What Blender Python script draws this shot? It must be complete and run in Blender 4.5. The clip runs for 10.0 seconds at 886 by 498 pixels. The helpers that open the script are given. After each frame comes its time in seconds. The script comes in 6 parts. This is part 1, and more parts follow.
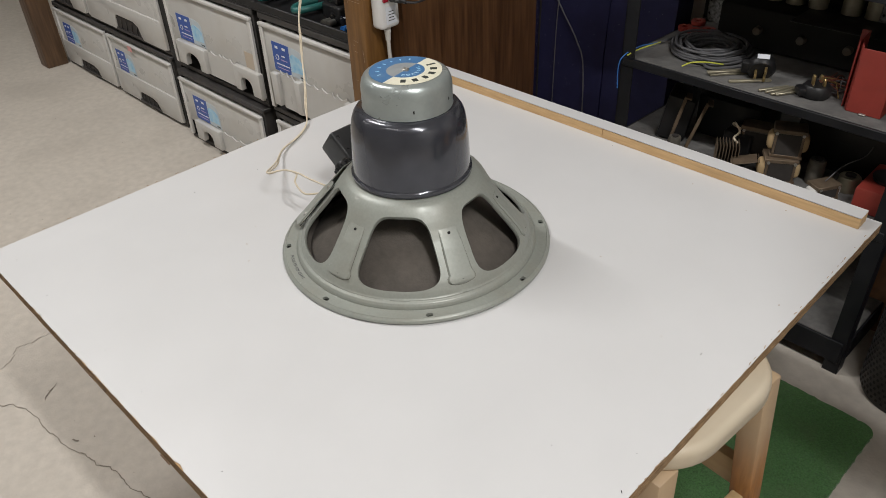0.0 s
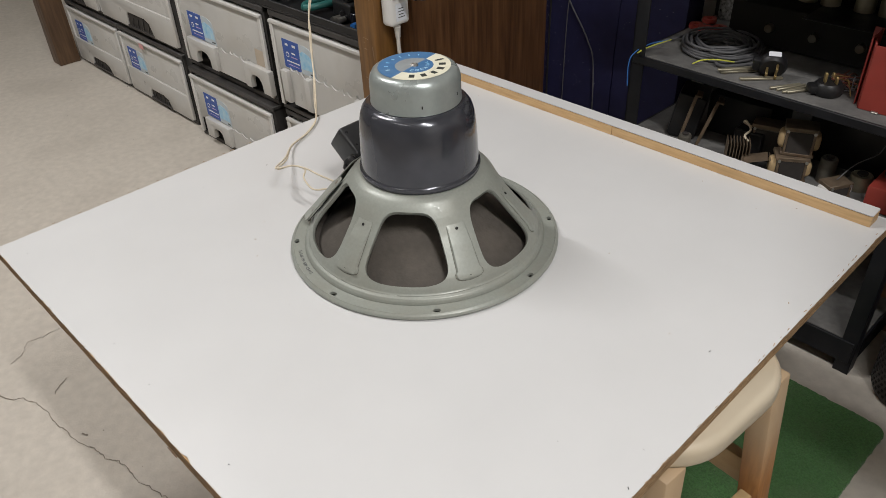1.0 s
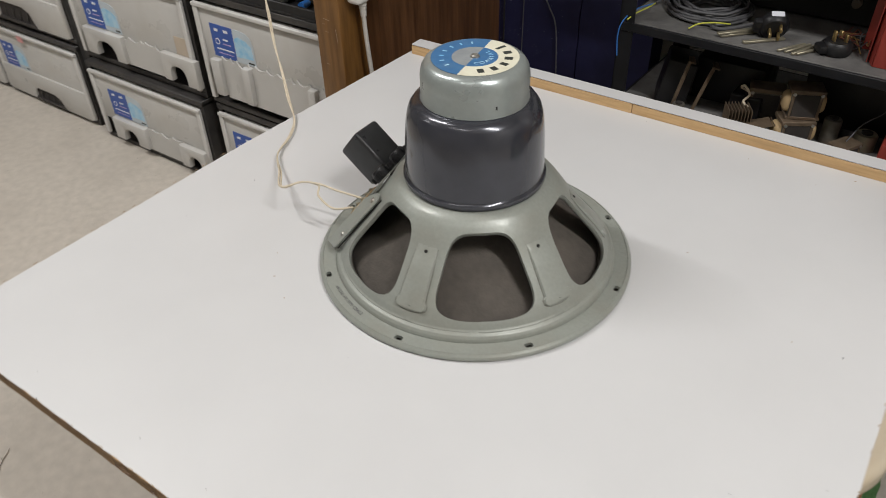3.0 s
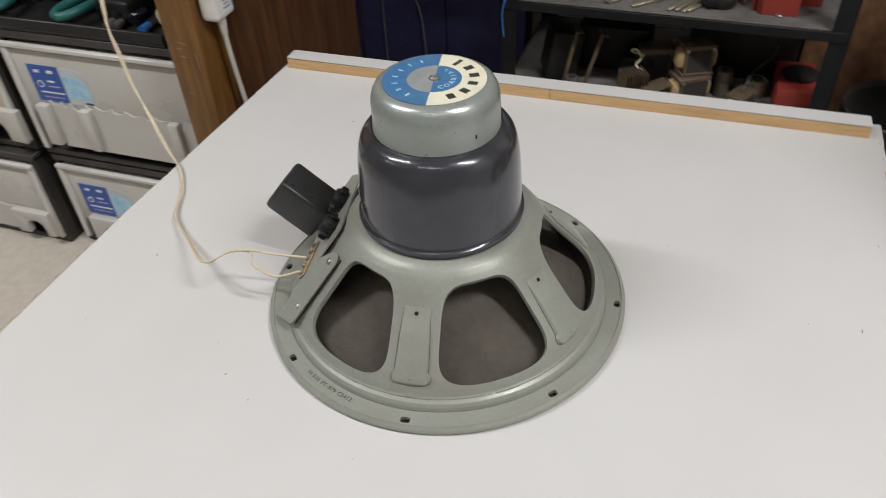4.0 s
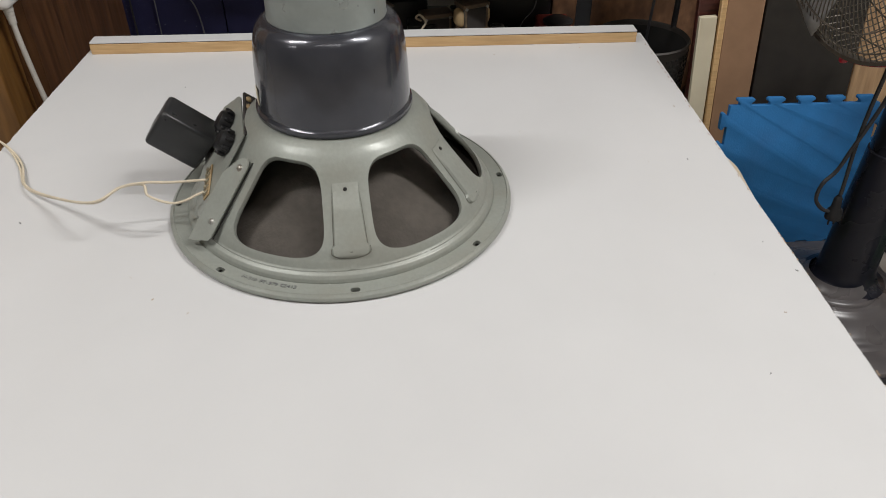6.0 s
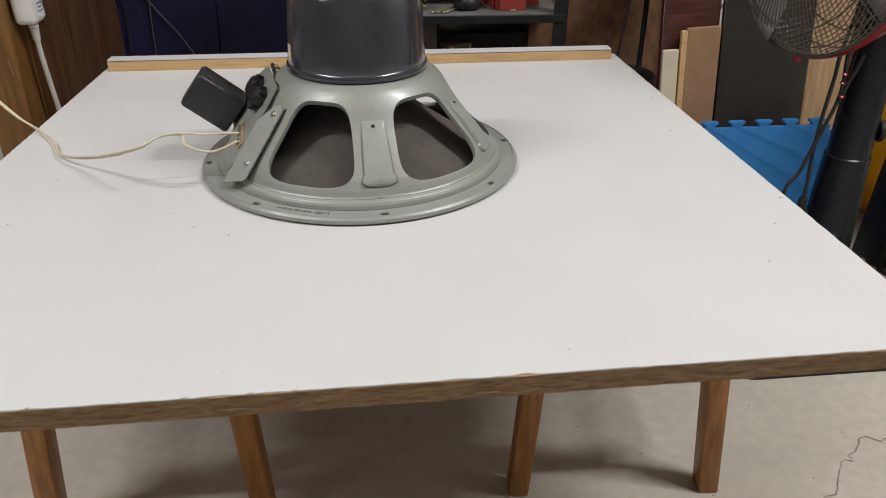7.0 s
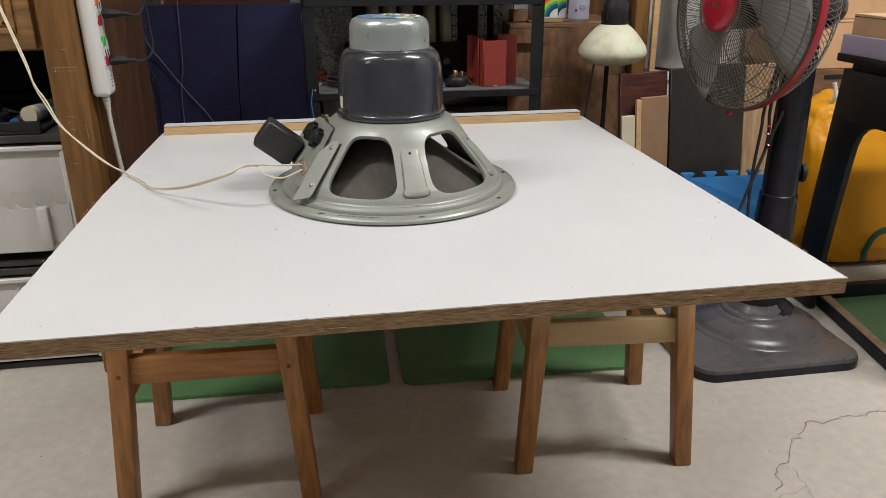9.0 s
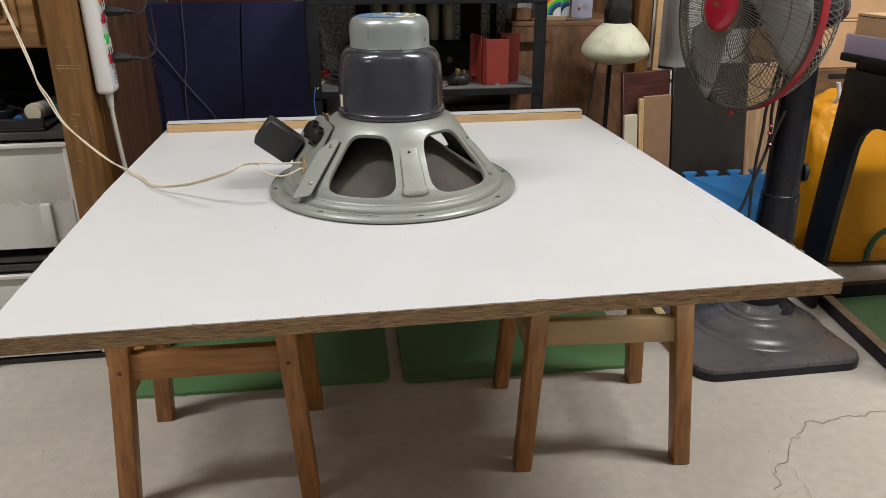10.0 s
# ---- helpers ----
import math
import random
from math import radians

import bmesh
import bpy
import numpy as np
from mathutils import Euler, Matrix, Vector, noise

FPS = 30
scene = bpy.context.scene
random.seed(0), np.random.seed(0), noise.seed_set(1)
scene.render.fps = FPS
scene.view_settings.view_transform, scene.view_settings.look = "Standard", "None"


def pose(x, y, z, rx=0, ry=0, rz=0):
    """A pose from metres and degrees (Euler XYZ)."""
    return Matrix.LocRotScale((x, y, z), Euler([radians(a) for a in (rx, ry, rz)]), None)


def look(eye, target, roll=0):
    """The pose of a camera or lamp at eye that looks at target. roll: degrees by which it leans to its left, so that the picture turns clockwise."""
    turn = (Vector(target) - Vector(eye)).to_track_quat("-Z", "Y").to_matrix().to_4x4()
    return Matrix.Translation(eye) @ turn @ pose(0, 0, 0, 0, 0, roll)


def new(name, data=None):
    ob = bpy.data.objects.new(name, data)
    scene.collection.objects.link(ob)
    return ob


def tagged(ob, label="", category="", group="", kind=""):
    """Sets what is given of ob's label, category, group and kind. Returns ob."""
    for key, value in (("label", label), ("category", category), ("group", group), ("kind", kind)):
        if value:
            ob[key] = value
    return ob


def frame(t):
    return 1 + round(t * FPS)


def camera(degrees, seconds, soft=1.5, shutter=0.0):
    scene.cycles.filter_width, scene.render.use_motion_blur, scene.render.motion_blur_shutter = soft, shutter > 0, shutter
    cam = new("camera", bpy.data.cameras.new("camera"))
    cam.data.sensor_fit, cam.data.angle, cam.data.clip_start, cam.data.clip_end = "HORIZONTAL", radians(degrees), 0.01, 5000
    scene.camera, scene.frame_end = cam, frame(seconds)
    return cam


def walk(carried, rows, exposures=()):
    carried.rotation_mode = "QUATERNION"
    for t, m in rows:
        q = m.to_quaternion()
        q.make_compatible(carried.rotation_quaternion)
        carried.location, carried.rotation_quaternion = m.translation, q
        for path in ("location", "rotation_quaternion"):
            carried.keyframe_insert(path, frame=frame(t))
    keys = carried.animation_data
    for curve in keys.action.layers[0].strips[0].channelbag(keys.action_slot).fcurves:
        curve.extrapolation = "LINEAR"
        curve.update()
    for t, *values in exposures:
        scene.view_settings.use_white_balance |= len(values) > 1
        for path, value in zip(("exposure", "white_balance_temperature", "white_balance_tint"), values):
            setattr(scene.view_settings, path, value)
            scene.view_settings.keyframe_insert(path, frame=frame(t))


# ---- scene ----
from mathutils.bvhtree import BVHTree

cam = camera(61.0, 10.0, 0.5, 0.4)
PATH = [
    (0, (0.676, -0.602, 1.122), (-0.495, 0.532, -0.037), -2.4),
    (0.5, (0.679, -0.604, 1.12), (-0.509, 0.517, -0.034), -2.5),
    (1, (0.679, -0.602, 1.117), (-0.51, 0.514, -0.042), -2.6),
    (1.5, (0.678, -0.609, 1.119), (-0.491, 0.517, -0.05), -2.5),
    (2, (0.646, -0.624, 1.117), (-0.477, 0.53, -0.069), -2.4),
    (2.2, (0.601, -0.635, 1.122), (-0.474, 0.543, -0.085), -1.5),
    (3.3, (0.32, -0.608, 1.08), (-0.522, 0.711, -0.165), -2.4),
    (3.5, (0.268, -0.589, 1.09), (-0.504, 0.765, -0.162), -2.7),
    (4, (0.212, -0.564, 1.075), (-0.326, 0.858, -0.225), -3.4),
    (4.5, (0.1, -0.626, 1.051), (-0.173, 0.844, -0.277), -3.6),
    (5, (0.084, -0.69, 1.048), (0.002, 0.817, -0.263), -2.8),
    (5.5, (0.098, -0.74, 1.044), (0.092, 0.806, -0.225), -2.0),
    (6, (0.074, -0.74, 0.974), (0.162, 0.856, -0.229), -0.1),
    (6.2, (0.072, -0.756, 0.933), (0.17, 0.875, -0.221), -0.2),
    (7.3, (-0.036, -0.962, 0.846), (0.201, 0.814, -0.043), 0.4),
    (7.5, (-0.057, -1.016, 0.85), (0.195, 0.778, 0.002), 0.3),
    (8, (-0.095, -1.098, 0.834), (0.186, 0.721, 0.051), 0.1),
    (8.5, (-0.107, -1.139, 0.842), (0.191, 0.693, 0.098), -0.1),
    (9, (-0.107, -1.144, 0.841), (0.192, 0.695, 0.112), -0.2),
    (9.5, (-0.1, -1.148, 0.845), (0.191, 0.692, 0.117), -0.2),
    (10, (-0.098, -1.149, 0.844), (0.186, 0.689, 0.109), -0.1),
]
walk(cam, [(t, look(eye, target, roll)) for t, eye, target, roll in PATH], [(0, -0.15), (4.0, -0.15), (5.5, -0.19), (6.2, -0.19), (7.6, -0.01), (10, 0.045)])

# ---- world, lights, exposure ----
scene.view_settings.exposure = 0.0
world = bpy.data.worlds.new("room_air")
scene.world = world
world.use_nodes = True
world.node_tree.nodes["Background"].inputs[0].default_value = (0.9, 0.95, 1.0, 1)
world.node_tree.nodes["Background"].inputs[1].default_value = 0.015


def tube_lamp(name, at, length, power, turn=0.0, wide=0.1, tint=(1.0, 0.985, 0.975)):
    data = bpy.data.lights.new(name, "AREA")
    data.shape, data.size, data.size_y = "RECTANGLE", length, wide
    data.energy, data.color = power, tint
    ob = new(name, data)
    ob.matrix_world = pose(*at, 0, 0, turn)
    return ob


CEILING = 2.65
# first two tubes follow from the shadows; the last two are added fill
TUBES_AND_FILL = [((1.5, -0.43, 2.56), 0, 53), ((-1.4, -0.48, 2.56), 0, 40), ((0.1, -1.35, 2.56), 0, 5), ((-2.7, -1.5, 2.56), 0, 7)]
for at, turn, power in TUBES_AND_FILL:
    tube_lamp("tube_light", at, 1.2, power, turn)


# ---- materials ----
def material(name, colour, rough=0.5, metal=0.0, vary=0.12, scale=30.0, bump=0.0, bump_scale=200.0, stain=None, stain_scale=4.0,
             stain_amount=0.3, stretch=(1, 1, 1), coat=0.0, spec=0.5, fine=None, rough_vary=0.0, sheen=0.0):
    """A procedural surface: base colour with fine grain and larger stains, a fine bump, and uneven gloss."""
    m = bpy.data.materials.new(name)
    m.use_nodes = True
    nt = m.node_tree
    bsdf = nt.nodes["Principled BSDF"]
    bsdf.inputs["Roughness"].default_value = rough
    bsdf.inputs["Metallic"].default_value = metal
    bsdf.inputs["Specular IOR Level"].default_value = spec
    bsdf.inputs["Coat Weight"].default_value = coat
    bsdf.inputs["Coat Roughness"].default_value = 0.08
    bsdf.inputs["Sheen Weight"].default_value = sheen
    co = nt.nodes.new("ShaderNodeTexCoord")
    mp = nt.nodes.new("ShaderNodeMapping")
    mp.inputs["Scale"].default_value = stretch
    nt.links.new(co.outputs["Object"], mp.inputs["Vector"])

    def noise_of(size, detail=4.0):
        n = nt.nodes.new("ShaderNodeTexNoise")
        n.inputs["Scale"].default_value = size
        n.inputs["Detail"].default_value = detail
        nt.links.new(mp.outputs["Vector"], n.inputs["Vector"])
        return n.outputs["Fac"]

    def mixed(a, b, fac):
        x = nt.nodes.new("ShaderNodeMix")
        x.data_type = "RGBA"
        for socket, value in ((x.inputs["A"], a), (x.inputs["B"], b), (x.inputs["Factor"], fac)):
            if isinstance(value, (int, float)):
                socket.default_value = value
            elif isinstance(value, tuple):
                socket.default_value = (*value[:3], 1)
            else:
                nt.links.new(value, socket)
        return x.outputs["Result"]

    def ramp(value, lo, hi, top=1.0):
        r = nt.nodes.new("ShaderNodeMapRange")
        r.inputs["From Min"].default_value, r.inputs["From Max"].default_value = lo, hi
        r.inputs["To Max"].default_value = top
        nt.links.new(value, r.inputs["Value"])
        return r.outputs["Result"]

    dark = fine or tuple(c * (1 - vary) for c in colour)
    light = tuple(min(1.0, c * (1 + vary * 0.6)) for c in colour)
    out = mixed(dark, light, ramp(noise_of(scale, 6.0), 0.3, 0.7))
    if stain:
        out = mixed(out, stain, ramp(noise_of(stain_scale, 5.0), 0.5, 0.72, stain_amount))
    nt.links.new(out, bsdf.inputs["Base Color"])
    if rough_vary:
        r = ramp(noise_of(stain_scale * 2.3, 4.0), 0.3, 0.7, 1.0)
        add = nt.nodes.new("ShaderNodeMath")
        add.operation = "MULTIPLY_ADD"
        nt.links.new(r, add.inputs[0])
        add.inputs[1].default_value, add.inputs[2].default_value = rough_vary, rough - rough_vary / 2
        nt.links.new(add.outputs[0], bsdf.inputs["Roughness"])
    if bump:
        b = nt.nodes.new("ShaderNodeBump")
        b.inputs["Strength"].default_value = min(1.0, bump)
        b.inputs["Distance"].default_value = 0.002
        nt.links.new(noise_of(bump_scale, 3.0), b.inputs["Height"])
        nt.links.new(b.outputs["Normal"], bsdf.inputs["Normal"])
    return m


def wood(name, dark, light, rough=0.5, grain=(6, 60, 60), coat=0.0, bump=0.15):
    """Wood with grain along the axis of least stretch."""
    m = material(name, light, rough, bump=bump, bump_scale=14, stretch=grain, scale=3.2, fine=dark, coat=coat, stain=tuple(c * 0.6 for c in dark),
                 stain_scale=1.1, stain_amount=0.45, rough_vary=0.15)
    return m


M = {}
M["laminate"] = material("white_laminate", (0.59, 0.59, 0.59), 0.4, vary=0.02, scale=9, stain=(0.54, 0.535, 0.525), stain_scale=6, stain_amount=0.12, rough_vary=0.12, bump=0.02, bump_scale=500)
M["chip"] = wood("chipboard_edge", (0.2, 0.112, 0.05), (0.52, 0.34, 0.175), 0.85, (26, 26, 250), bump=0.9)
M["pine"] = wood("pine_strip", (0.5, 0.31, 0.14), (0.6, 0.4, 0.2), 0.5, (6, 70, 70), bump=0.08)
M["concrete"] = material("concrete_floor", (0.52, 0.475, 0.415), 0.62, vary=0.1, scale=45, stain=(0.36, 0.325, 0.28), stain_scale=2.6, stain_amount=0.5, bump=0.3, bump_scale=210, rough_vary=0.2)
M["crack"] = material("floor_crack", (0.23, 0.2, 0.165), 0.9, vary=0.3, scale=60)
M["plaster"] = material("wall_plaster", (0.55, 0.54, 0.51), 0.85, vary=0.06, scale=6, stain=(0.42, 0.4, 0.37), stain_scale=1.5, stain_amount=0.4, bump=0.2, bump_scale=60)
M["ceil"] = material("ceiling_paint", (0.72, 0.71, 0.68), 0.9, vary=0.04, scale=4, bump=0.1, bump_scale=40)
M["hammer"] = material("grey_green_enamel", (0.286, 0.301, 0.27), 0.4, 0.15, vary=0.06, scale=240, bump=0.05, bump_scale=330, stain=(0.24, 0.22, 0.175), stain_scale=18, stain_amount=0.3, rough_vary=0.14, coat=0.04)
# dark enough to paint in the shade and dirt of a narrow groove
M["groove_line"] = material("groove_shade_and_dirt", (0.1, 0.09, 0.07), 0.7, vary=0.2, scale=90)
M["cap"] = material("silver_green_enamel", (0.345, 0.38, 0.37), 0.3, 0.48, vary=0.05, scale=160, bump=0.03, bump_scale=420, stain=(0.26, 0.27, 0.25), stain_scale=11, stain_amount=0.2, rough_vary=0.12, coat=0.08)
M["pot"] = material("dark_plum_enamel", (0.047, 0.049, 0.06), 0.21, 0.35, vary=0.1, scale=50, stain=(0.068, 0.07, 0.083), stain_scale=9, stain_amount=0.5, rough_vary=0.08, coat=0.42, bump=0.015, bump_scale=60)
M["cone"] = material("paper_cone", (0.083, 0.072, 0.061), 0.85, vary=0.15, scale=110, stain=(0.118, 0.102, 0.086), stain_scale=16, stain_amount=0.5, bump=0.3, bump_scale=300)
M["gasket"] = material("gasket_board", (0.035, 0.03, 0.027), 0.85, vary=0.2, scale=80)
M["black"] = material("black_plastic", (0.013, 0.013, 0.014), 0.46, spec=0.35, vary=0.2, scale=40, stain=(0.04, 0.037, 0.033), stain_scale=9, stain_amount=0.35, rough_vary=0.2, bump=0.04, bump_scale=200)
M["boxpaint"] = material("worn_black_paint", (0.026, 0.027, 0.029), 0.36, vary=0.25, scale=35, stain=(0.07, 0.07, 0.07), stain_scale=20, stain_amount=0.4, rough_vary=0.2, bump=0.05, bump_scale=150)
# near-black: shade of holes, gaps and insides put into colour; also paint chips
M["hole"] = material("opening_shade_and_chip", (0.012, 0.011, 0.01), 0.9, vary=0.1)
M["blue_ink"] = material("badge_blue", (0.055, 0.16, 0.33), 0.35, vary=0.1, scale=90, stain=(0.12, 0.22, 0.33), stain_scale=40, stain_amount=0.5)
M["cream_ink"] = material("badge_cream", (0.72, 0.7, 0.56), 0.35, vary=0.06, scale=90, stain=(0.5, 0.46, 0.33), stain_scale=40, stain_amount=0.4)
M["grey_ink"] = material("badge_grey", (0.27, 0.29, 0.30), 0.4, vary=0.12, scale=90)
M["ink"] = material("printed_ink", (0.03, 0.035, 0.03), 0.6, vary=0.1)
M["brass"] = material("tarnished_brass", (0.52, 0.38, 0.17), 0.35, 0.9, vary=0.2, scale=80)
M["steel"] = material("dull_steel", (0.42, 0.41, 0.38), 0.4, 0.85, vary=0.2, scale=60, stain=(0.2, 0.15, 0.1), stain_scale=20, stain_amount=0.5)
M["cord_pale"] = material("pale_grey_cord", (0.13, 0.13, 0.145), 0.5, vary=0.2, scale=90)
M["cord"] = material("cream_cord", (0.62, 0.54, 0.41), 0.55, vary=0.12, scale=120)
M["cord_black"] = material("black_cord", (0.02, 0.02, 0.022), 0.5, vary=0.2, scale=90)
M["cord_grey"] = material("grey_rubber_cord", (0.085, 0.085, 0.09), 0.55, vary=0.2, scale=90)
M["cord_white"] = material("white_cord", (0.62, 0.6, 0.56), 0.45, vary=0.08, scale=90)
M["stool"] = wood("oiled_stool_wood", (0.25, 0.106, 0.029), (0.415, 0.187, 0.055), 0.46, (40, 40, 5), bump=0.08, coat=0.04)
M["stool_rail"] = wood("oiled_rail_wood", (0.25, 0.106, 0.029), (0.415, 0.187, 0.055), 0.46, (5, 40, 40), bump=0.08, coat=0.04)
M["cream_paint"] = material("cream_paint", (0.53, 0.46, 0.35), 0.4, vary=0.06, scale=12, stain=(0.5, 0.36, 0.2), stain_scale=7, stain_amount=0.3, rough_vary=0.12, bump=0.03, bump_scale=60)
M["cream_rail"] = material("ochre_overspray", (0.45, 0.32, 0.165), 0.45, vary=0.1, scale=14, stain=(0.34, 0.2, 0.085), stain_scale=9, stain_amount=0.5, stretch=(1, 5, 5), bump=0.03, bump_scale=60)
M["carpet"] = material("green_carpet", (0.088, 0.225, 0.07), 0.95, vary=0.4, scale=330, stain=(0.12, 0.19, 0.085), stain_scale=13, stain_amount=0.5, bump=0.9, bump_scale=650, sheen=0.2)
M["rusty"] = material("rusty_steel", (0.17, 0.125, 0.085), 0.6, 0.4, vary=0.35, scale=50, stain=(0.07, 0.035, 0.018), stain_scale=22, stain_amount=0.8, bump=0.2, bump_scale=120)
M["tape_tan"] = material("faded_tan_tape", (0.5, 0.42, 0.33), 0.5, vary=0.08, scale=25)
M["drawer_frame"] = material("dusty_dark_plastic", (0.046, 0.043, 0.041), 0.5, spec=0.35, vary=0.25, scale=30, stain=(0.075, 0.067, 0.058), stain_scale=8, stain_amount=0.6)
M["label_pale"] = material("pale_label_paper", (0.5, 0.56, 0.6), 0.5, vary=0.1, scale=20)
M["milk"] = material("milky_plastic", (0.53, 0.52, 0.495), 0.32, vary=0.07, scale=6, stain=(0.4, 0.37, 0.315), stain_scale=4.5, stain_amount=0.6, rough_vary=0.15, bump=0.03, bump_scale=30)
M["milk_lip"] = material("pale_plastic_rim", (0.6, 0.59, 0.565), 0.35, vary=0.06, scale=14, stain=(0.37, 0.33, 0.27), stain_scale=6, stain_amount=0.4)
M["label_blue"] = material("label_blue", (0.03, 0.09, 0.36), 0.4, vary=0.1, scale=60)
M["label_sky"] = material("label_sky", (0.2, 0.47, 0.7), 0.4, fine=(0.5, 0.68, 0.78), scale=45, vary=0.1)
M["label_white"] = material("label_white", (0.72, 0.74, 0.78), 0.45, vary=0.04)
M["label_mauve"] = material("label_mauve", (0.42, 0.33, 0.55), 0.45, vary=0.04)
M["post"] = wood("stained_post_wood", (0.135, 0.06, 0.014), (0.25, 0.121, 0.032), 0.48, (26, 26, 2.5), bump=0.08, coat=0.03)
M["post_dark"] = wood("dark_brown_post_wood", (0.075, 0.04, 0.02), (0.145, 0.082, 0.042), 0.5, (26, 26, 2.5), bump=0.08, coat=0.02)
M["panel"] = wood("dark_veneer", (0.07, 0.031, 0.013), (0.162, 0.076, 0.033), 0.38, (28, 28, 2), bump=0.08, coat=0.1)
M["cabinet"] = wood("carved_cabinet_wood", (0.23, 0.115, 0.036), (0.4, 0.22, 0.085), 0.48, (4, 30, 30), bump=0.1, coat=0.03)
M["foam"] = material("navy_foam", (0.022, 0.0225, 0.074), 0.6, spec=0.3, vary=0.12, scale=30, stain=(0.028, 0.029, 0.09), stain_scale=7, stain_amount=0.35, bump=0.15, bump_scale=140)
M["fleck"] = material("pale_lint", (0.2, 0.2, 0.28), 0.8, vary=0.3, scale=90)
M["redbrown"] = material("red_brown_board", (0.13, 0.035, 0.02), 0.6, vary=0.2, scale=15)
M["shelf"] = material("black_shelf_steel", (0.008, 0.0085, 0.011), 0.5, spec=0.35, vary=0.25, scale=30, stain=(0.05, 0.048, 0.046), stain_scale=8, stain_amount=0.2, rough_vary=0.2)
M["dust"] = material("dusty_shelf_plate", (0.14, 0.136, 0.13), 0.8, vary=0.2, scale=60, stain=(0.05, 0.05, 0.05), stain_scale=9, stain_amount=0.6, bump=0.2, bump_scale=200)
M["red"] = material("red_lacquered_plate", (0.26, 0.035, 0.025), 0.5, vary=0.12, scale=30, stain=(0.18, 0.05, 0.04), stain_scale=12, stain_amount=0.4)
M["iron"] = material("rusty_transformer_iron", (0.13, 0.12, 0.1), 0.6, 0.4, vary=0.3, scale=40, stain=(0.14, 0.075, 0.035), stain_scale=15, stain_amount=0.6, bump=0.3, bump_scale=90)
M["paperwrap"] = material("yellowed_coil_paper", (0.42, 0.3, 0.16), 0.7, vary=0.2, scale=30, stain=(0.14, 0.08, 0.03), stain_scale=16, stain_amount=0.5)
M["yellow_wire"] = material("yellow_green_wire", (0.55, 0.56, 0.08), 0.45, vary=0.1)
M["blue_wire"] = material("blue_wire", (0.03, 0.16, 0.5), 0.45, vary=0.1)
M["white"] = material("white_plastic", (0.72, 0.71, 0.69), 0.35, vary=0.03, scale=20, stain=(0.6, 0.56, 0.5), stain_scale=7, stain_amount=0.25)
M["red_plastic"] = material("red_plastic", (0.36, 0.012, 0.028), 0.3, vary=0.1, scale=20, coat=0.2)
M["orange_plastic"] = material("orange_switch", (0.75, 0.16, 0.03), 0.3, vary=0.05)
M["green_plastic"] = material("green_switch", (0.05, 0.5, 0.08), 0.3, vary=0.05)
M["wire_steel"] = material("grey_grille_wire", (0.2, 0.175, 0.145), 0.45, 0.6, vary=0.2, scale=60, stain=(0.12, 0.1, 0.08), stain_scale=15, stain_amount=0.6)
M["grille_dark"] = material("dusty_dark_wire", (0.09, 0.075, 0.06), 0.5, 0.4, vary=0.2, scale=60)
M["blade"] = material("smoky_fan_blade", (0.3, 0.29, 0.28), 0.3, vary=0.1, scale=12, stain=(0.14, 0.12, 0.1), stain_scale=8, stain_amount=0.5)
M["fan_dark"] = material("dark_navy_plastic", (0.012, 0.013, 0.02), 0.28, spec=0.3, vary=0.15, scale=25, stain=(0.03, 0.029, 0.031), stain_scale=6, stain_amount=0.4, rough_vary=0.15)
M["fan_base"] = material("dusty_grey_plastic", (0.1, 0.092, 0.094), 0.3, vary=0.12, scale=30, stain=(0.15, 0.138, 0.13), stain_scale=9, stain_amount=0.4, rough_vary=0.12, bump=0.06, bump_scale=60)
M["mat"] = material("blue_foam_mat", (0.02, 0.165, 0.42), 0.75, vary=0.08, scale=30, stain=(0.03, 0.12, 0.3), stain_scale=9, stain_amount=0.4, bump=0.25, bump_scale=260)
M["mahogany"] = wood("mahogany_veneer", (0.035, 0.01, 0.008), (0.1, 0.03, 0.022), 0.4, (4, 40, 40), bump=0.05)
M["ply"] = wood("plywood", (0.32, 0.19, 0.1), (0.5, 0.33, 0.185), 0.6, (30, 30, 3), bump=0.1)
M["hardboard"] = material("brown_hardboard", (0.3, 0.175, 0.1), 0.65, vary=0.1, scale=30, stain=(0.22, 0.12, 0.065), stain_scale=5, stain_amount=0.4)
M["creamboard"] = material("cream_board", (0.62, 0.56, 0.42), 0.6, vary=0.06, scale=12, stain=(0.45, 0.37, 0.25), stain_scale=8, stain_amount=0.3)
M["blackboard"] = material("black_board", (0.026, 0.022, 0.019), 0.5, vary=0.2, scale=30, stain=(0.055, 0.047, 0.04), stain_scale=7, stain_amount=0.5)
M["shade"] = material("ivory_lamp_shade", (0.66, 0.655, 0.5), 0.6, vary=0.05, scale=20, stain=(0.4, 0.37, 0.24), stain_scale=34, stain_amount=0.5)
M["crate"] = material("rough_brown_board", (0.245, 0.124, 0.062), 0.78, fine=(0.13, 0.062, 0.031), scale=38, stretch=(1.4, 1.4, 0.8), stain=(0.065, 0.034, 0.02), stain_scale=13, stain_amount=0.6, bump=0.6, bump_scale=60)
M["crate_top"] = wood("worn_brown_plank", (0.14, 0.072, 0.034), (0.25, 0.14, 0.072), 0.7, (3, 26, 26), bump=0.5)
M["zinc"] = material("pale_grey_bucket", (0.6, 0.61, 0.61), 0.45, 0.0, vary=0.08, scale=20, stain=(0.4, 0.41, 0.41), stain_scale=5, stain_amount=0.5)
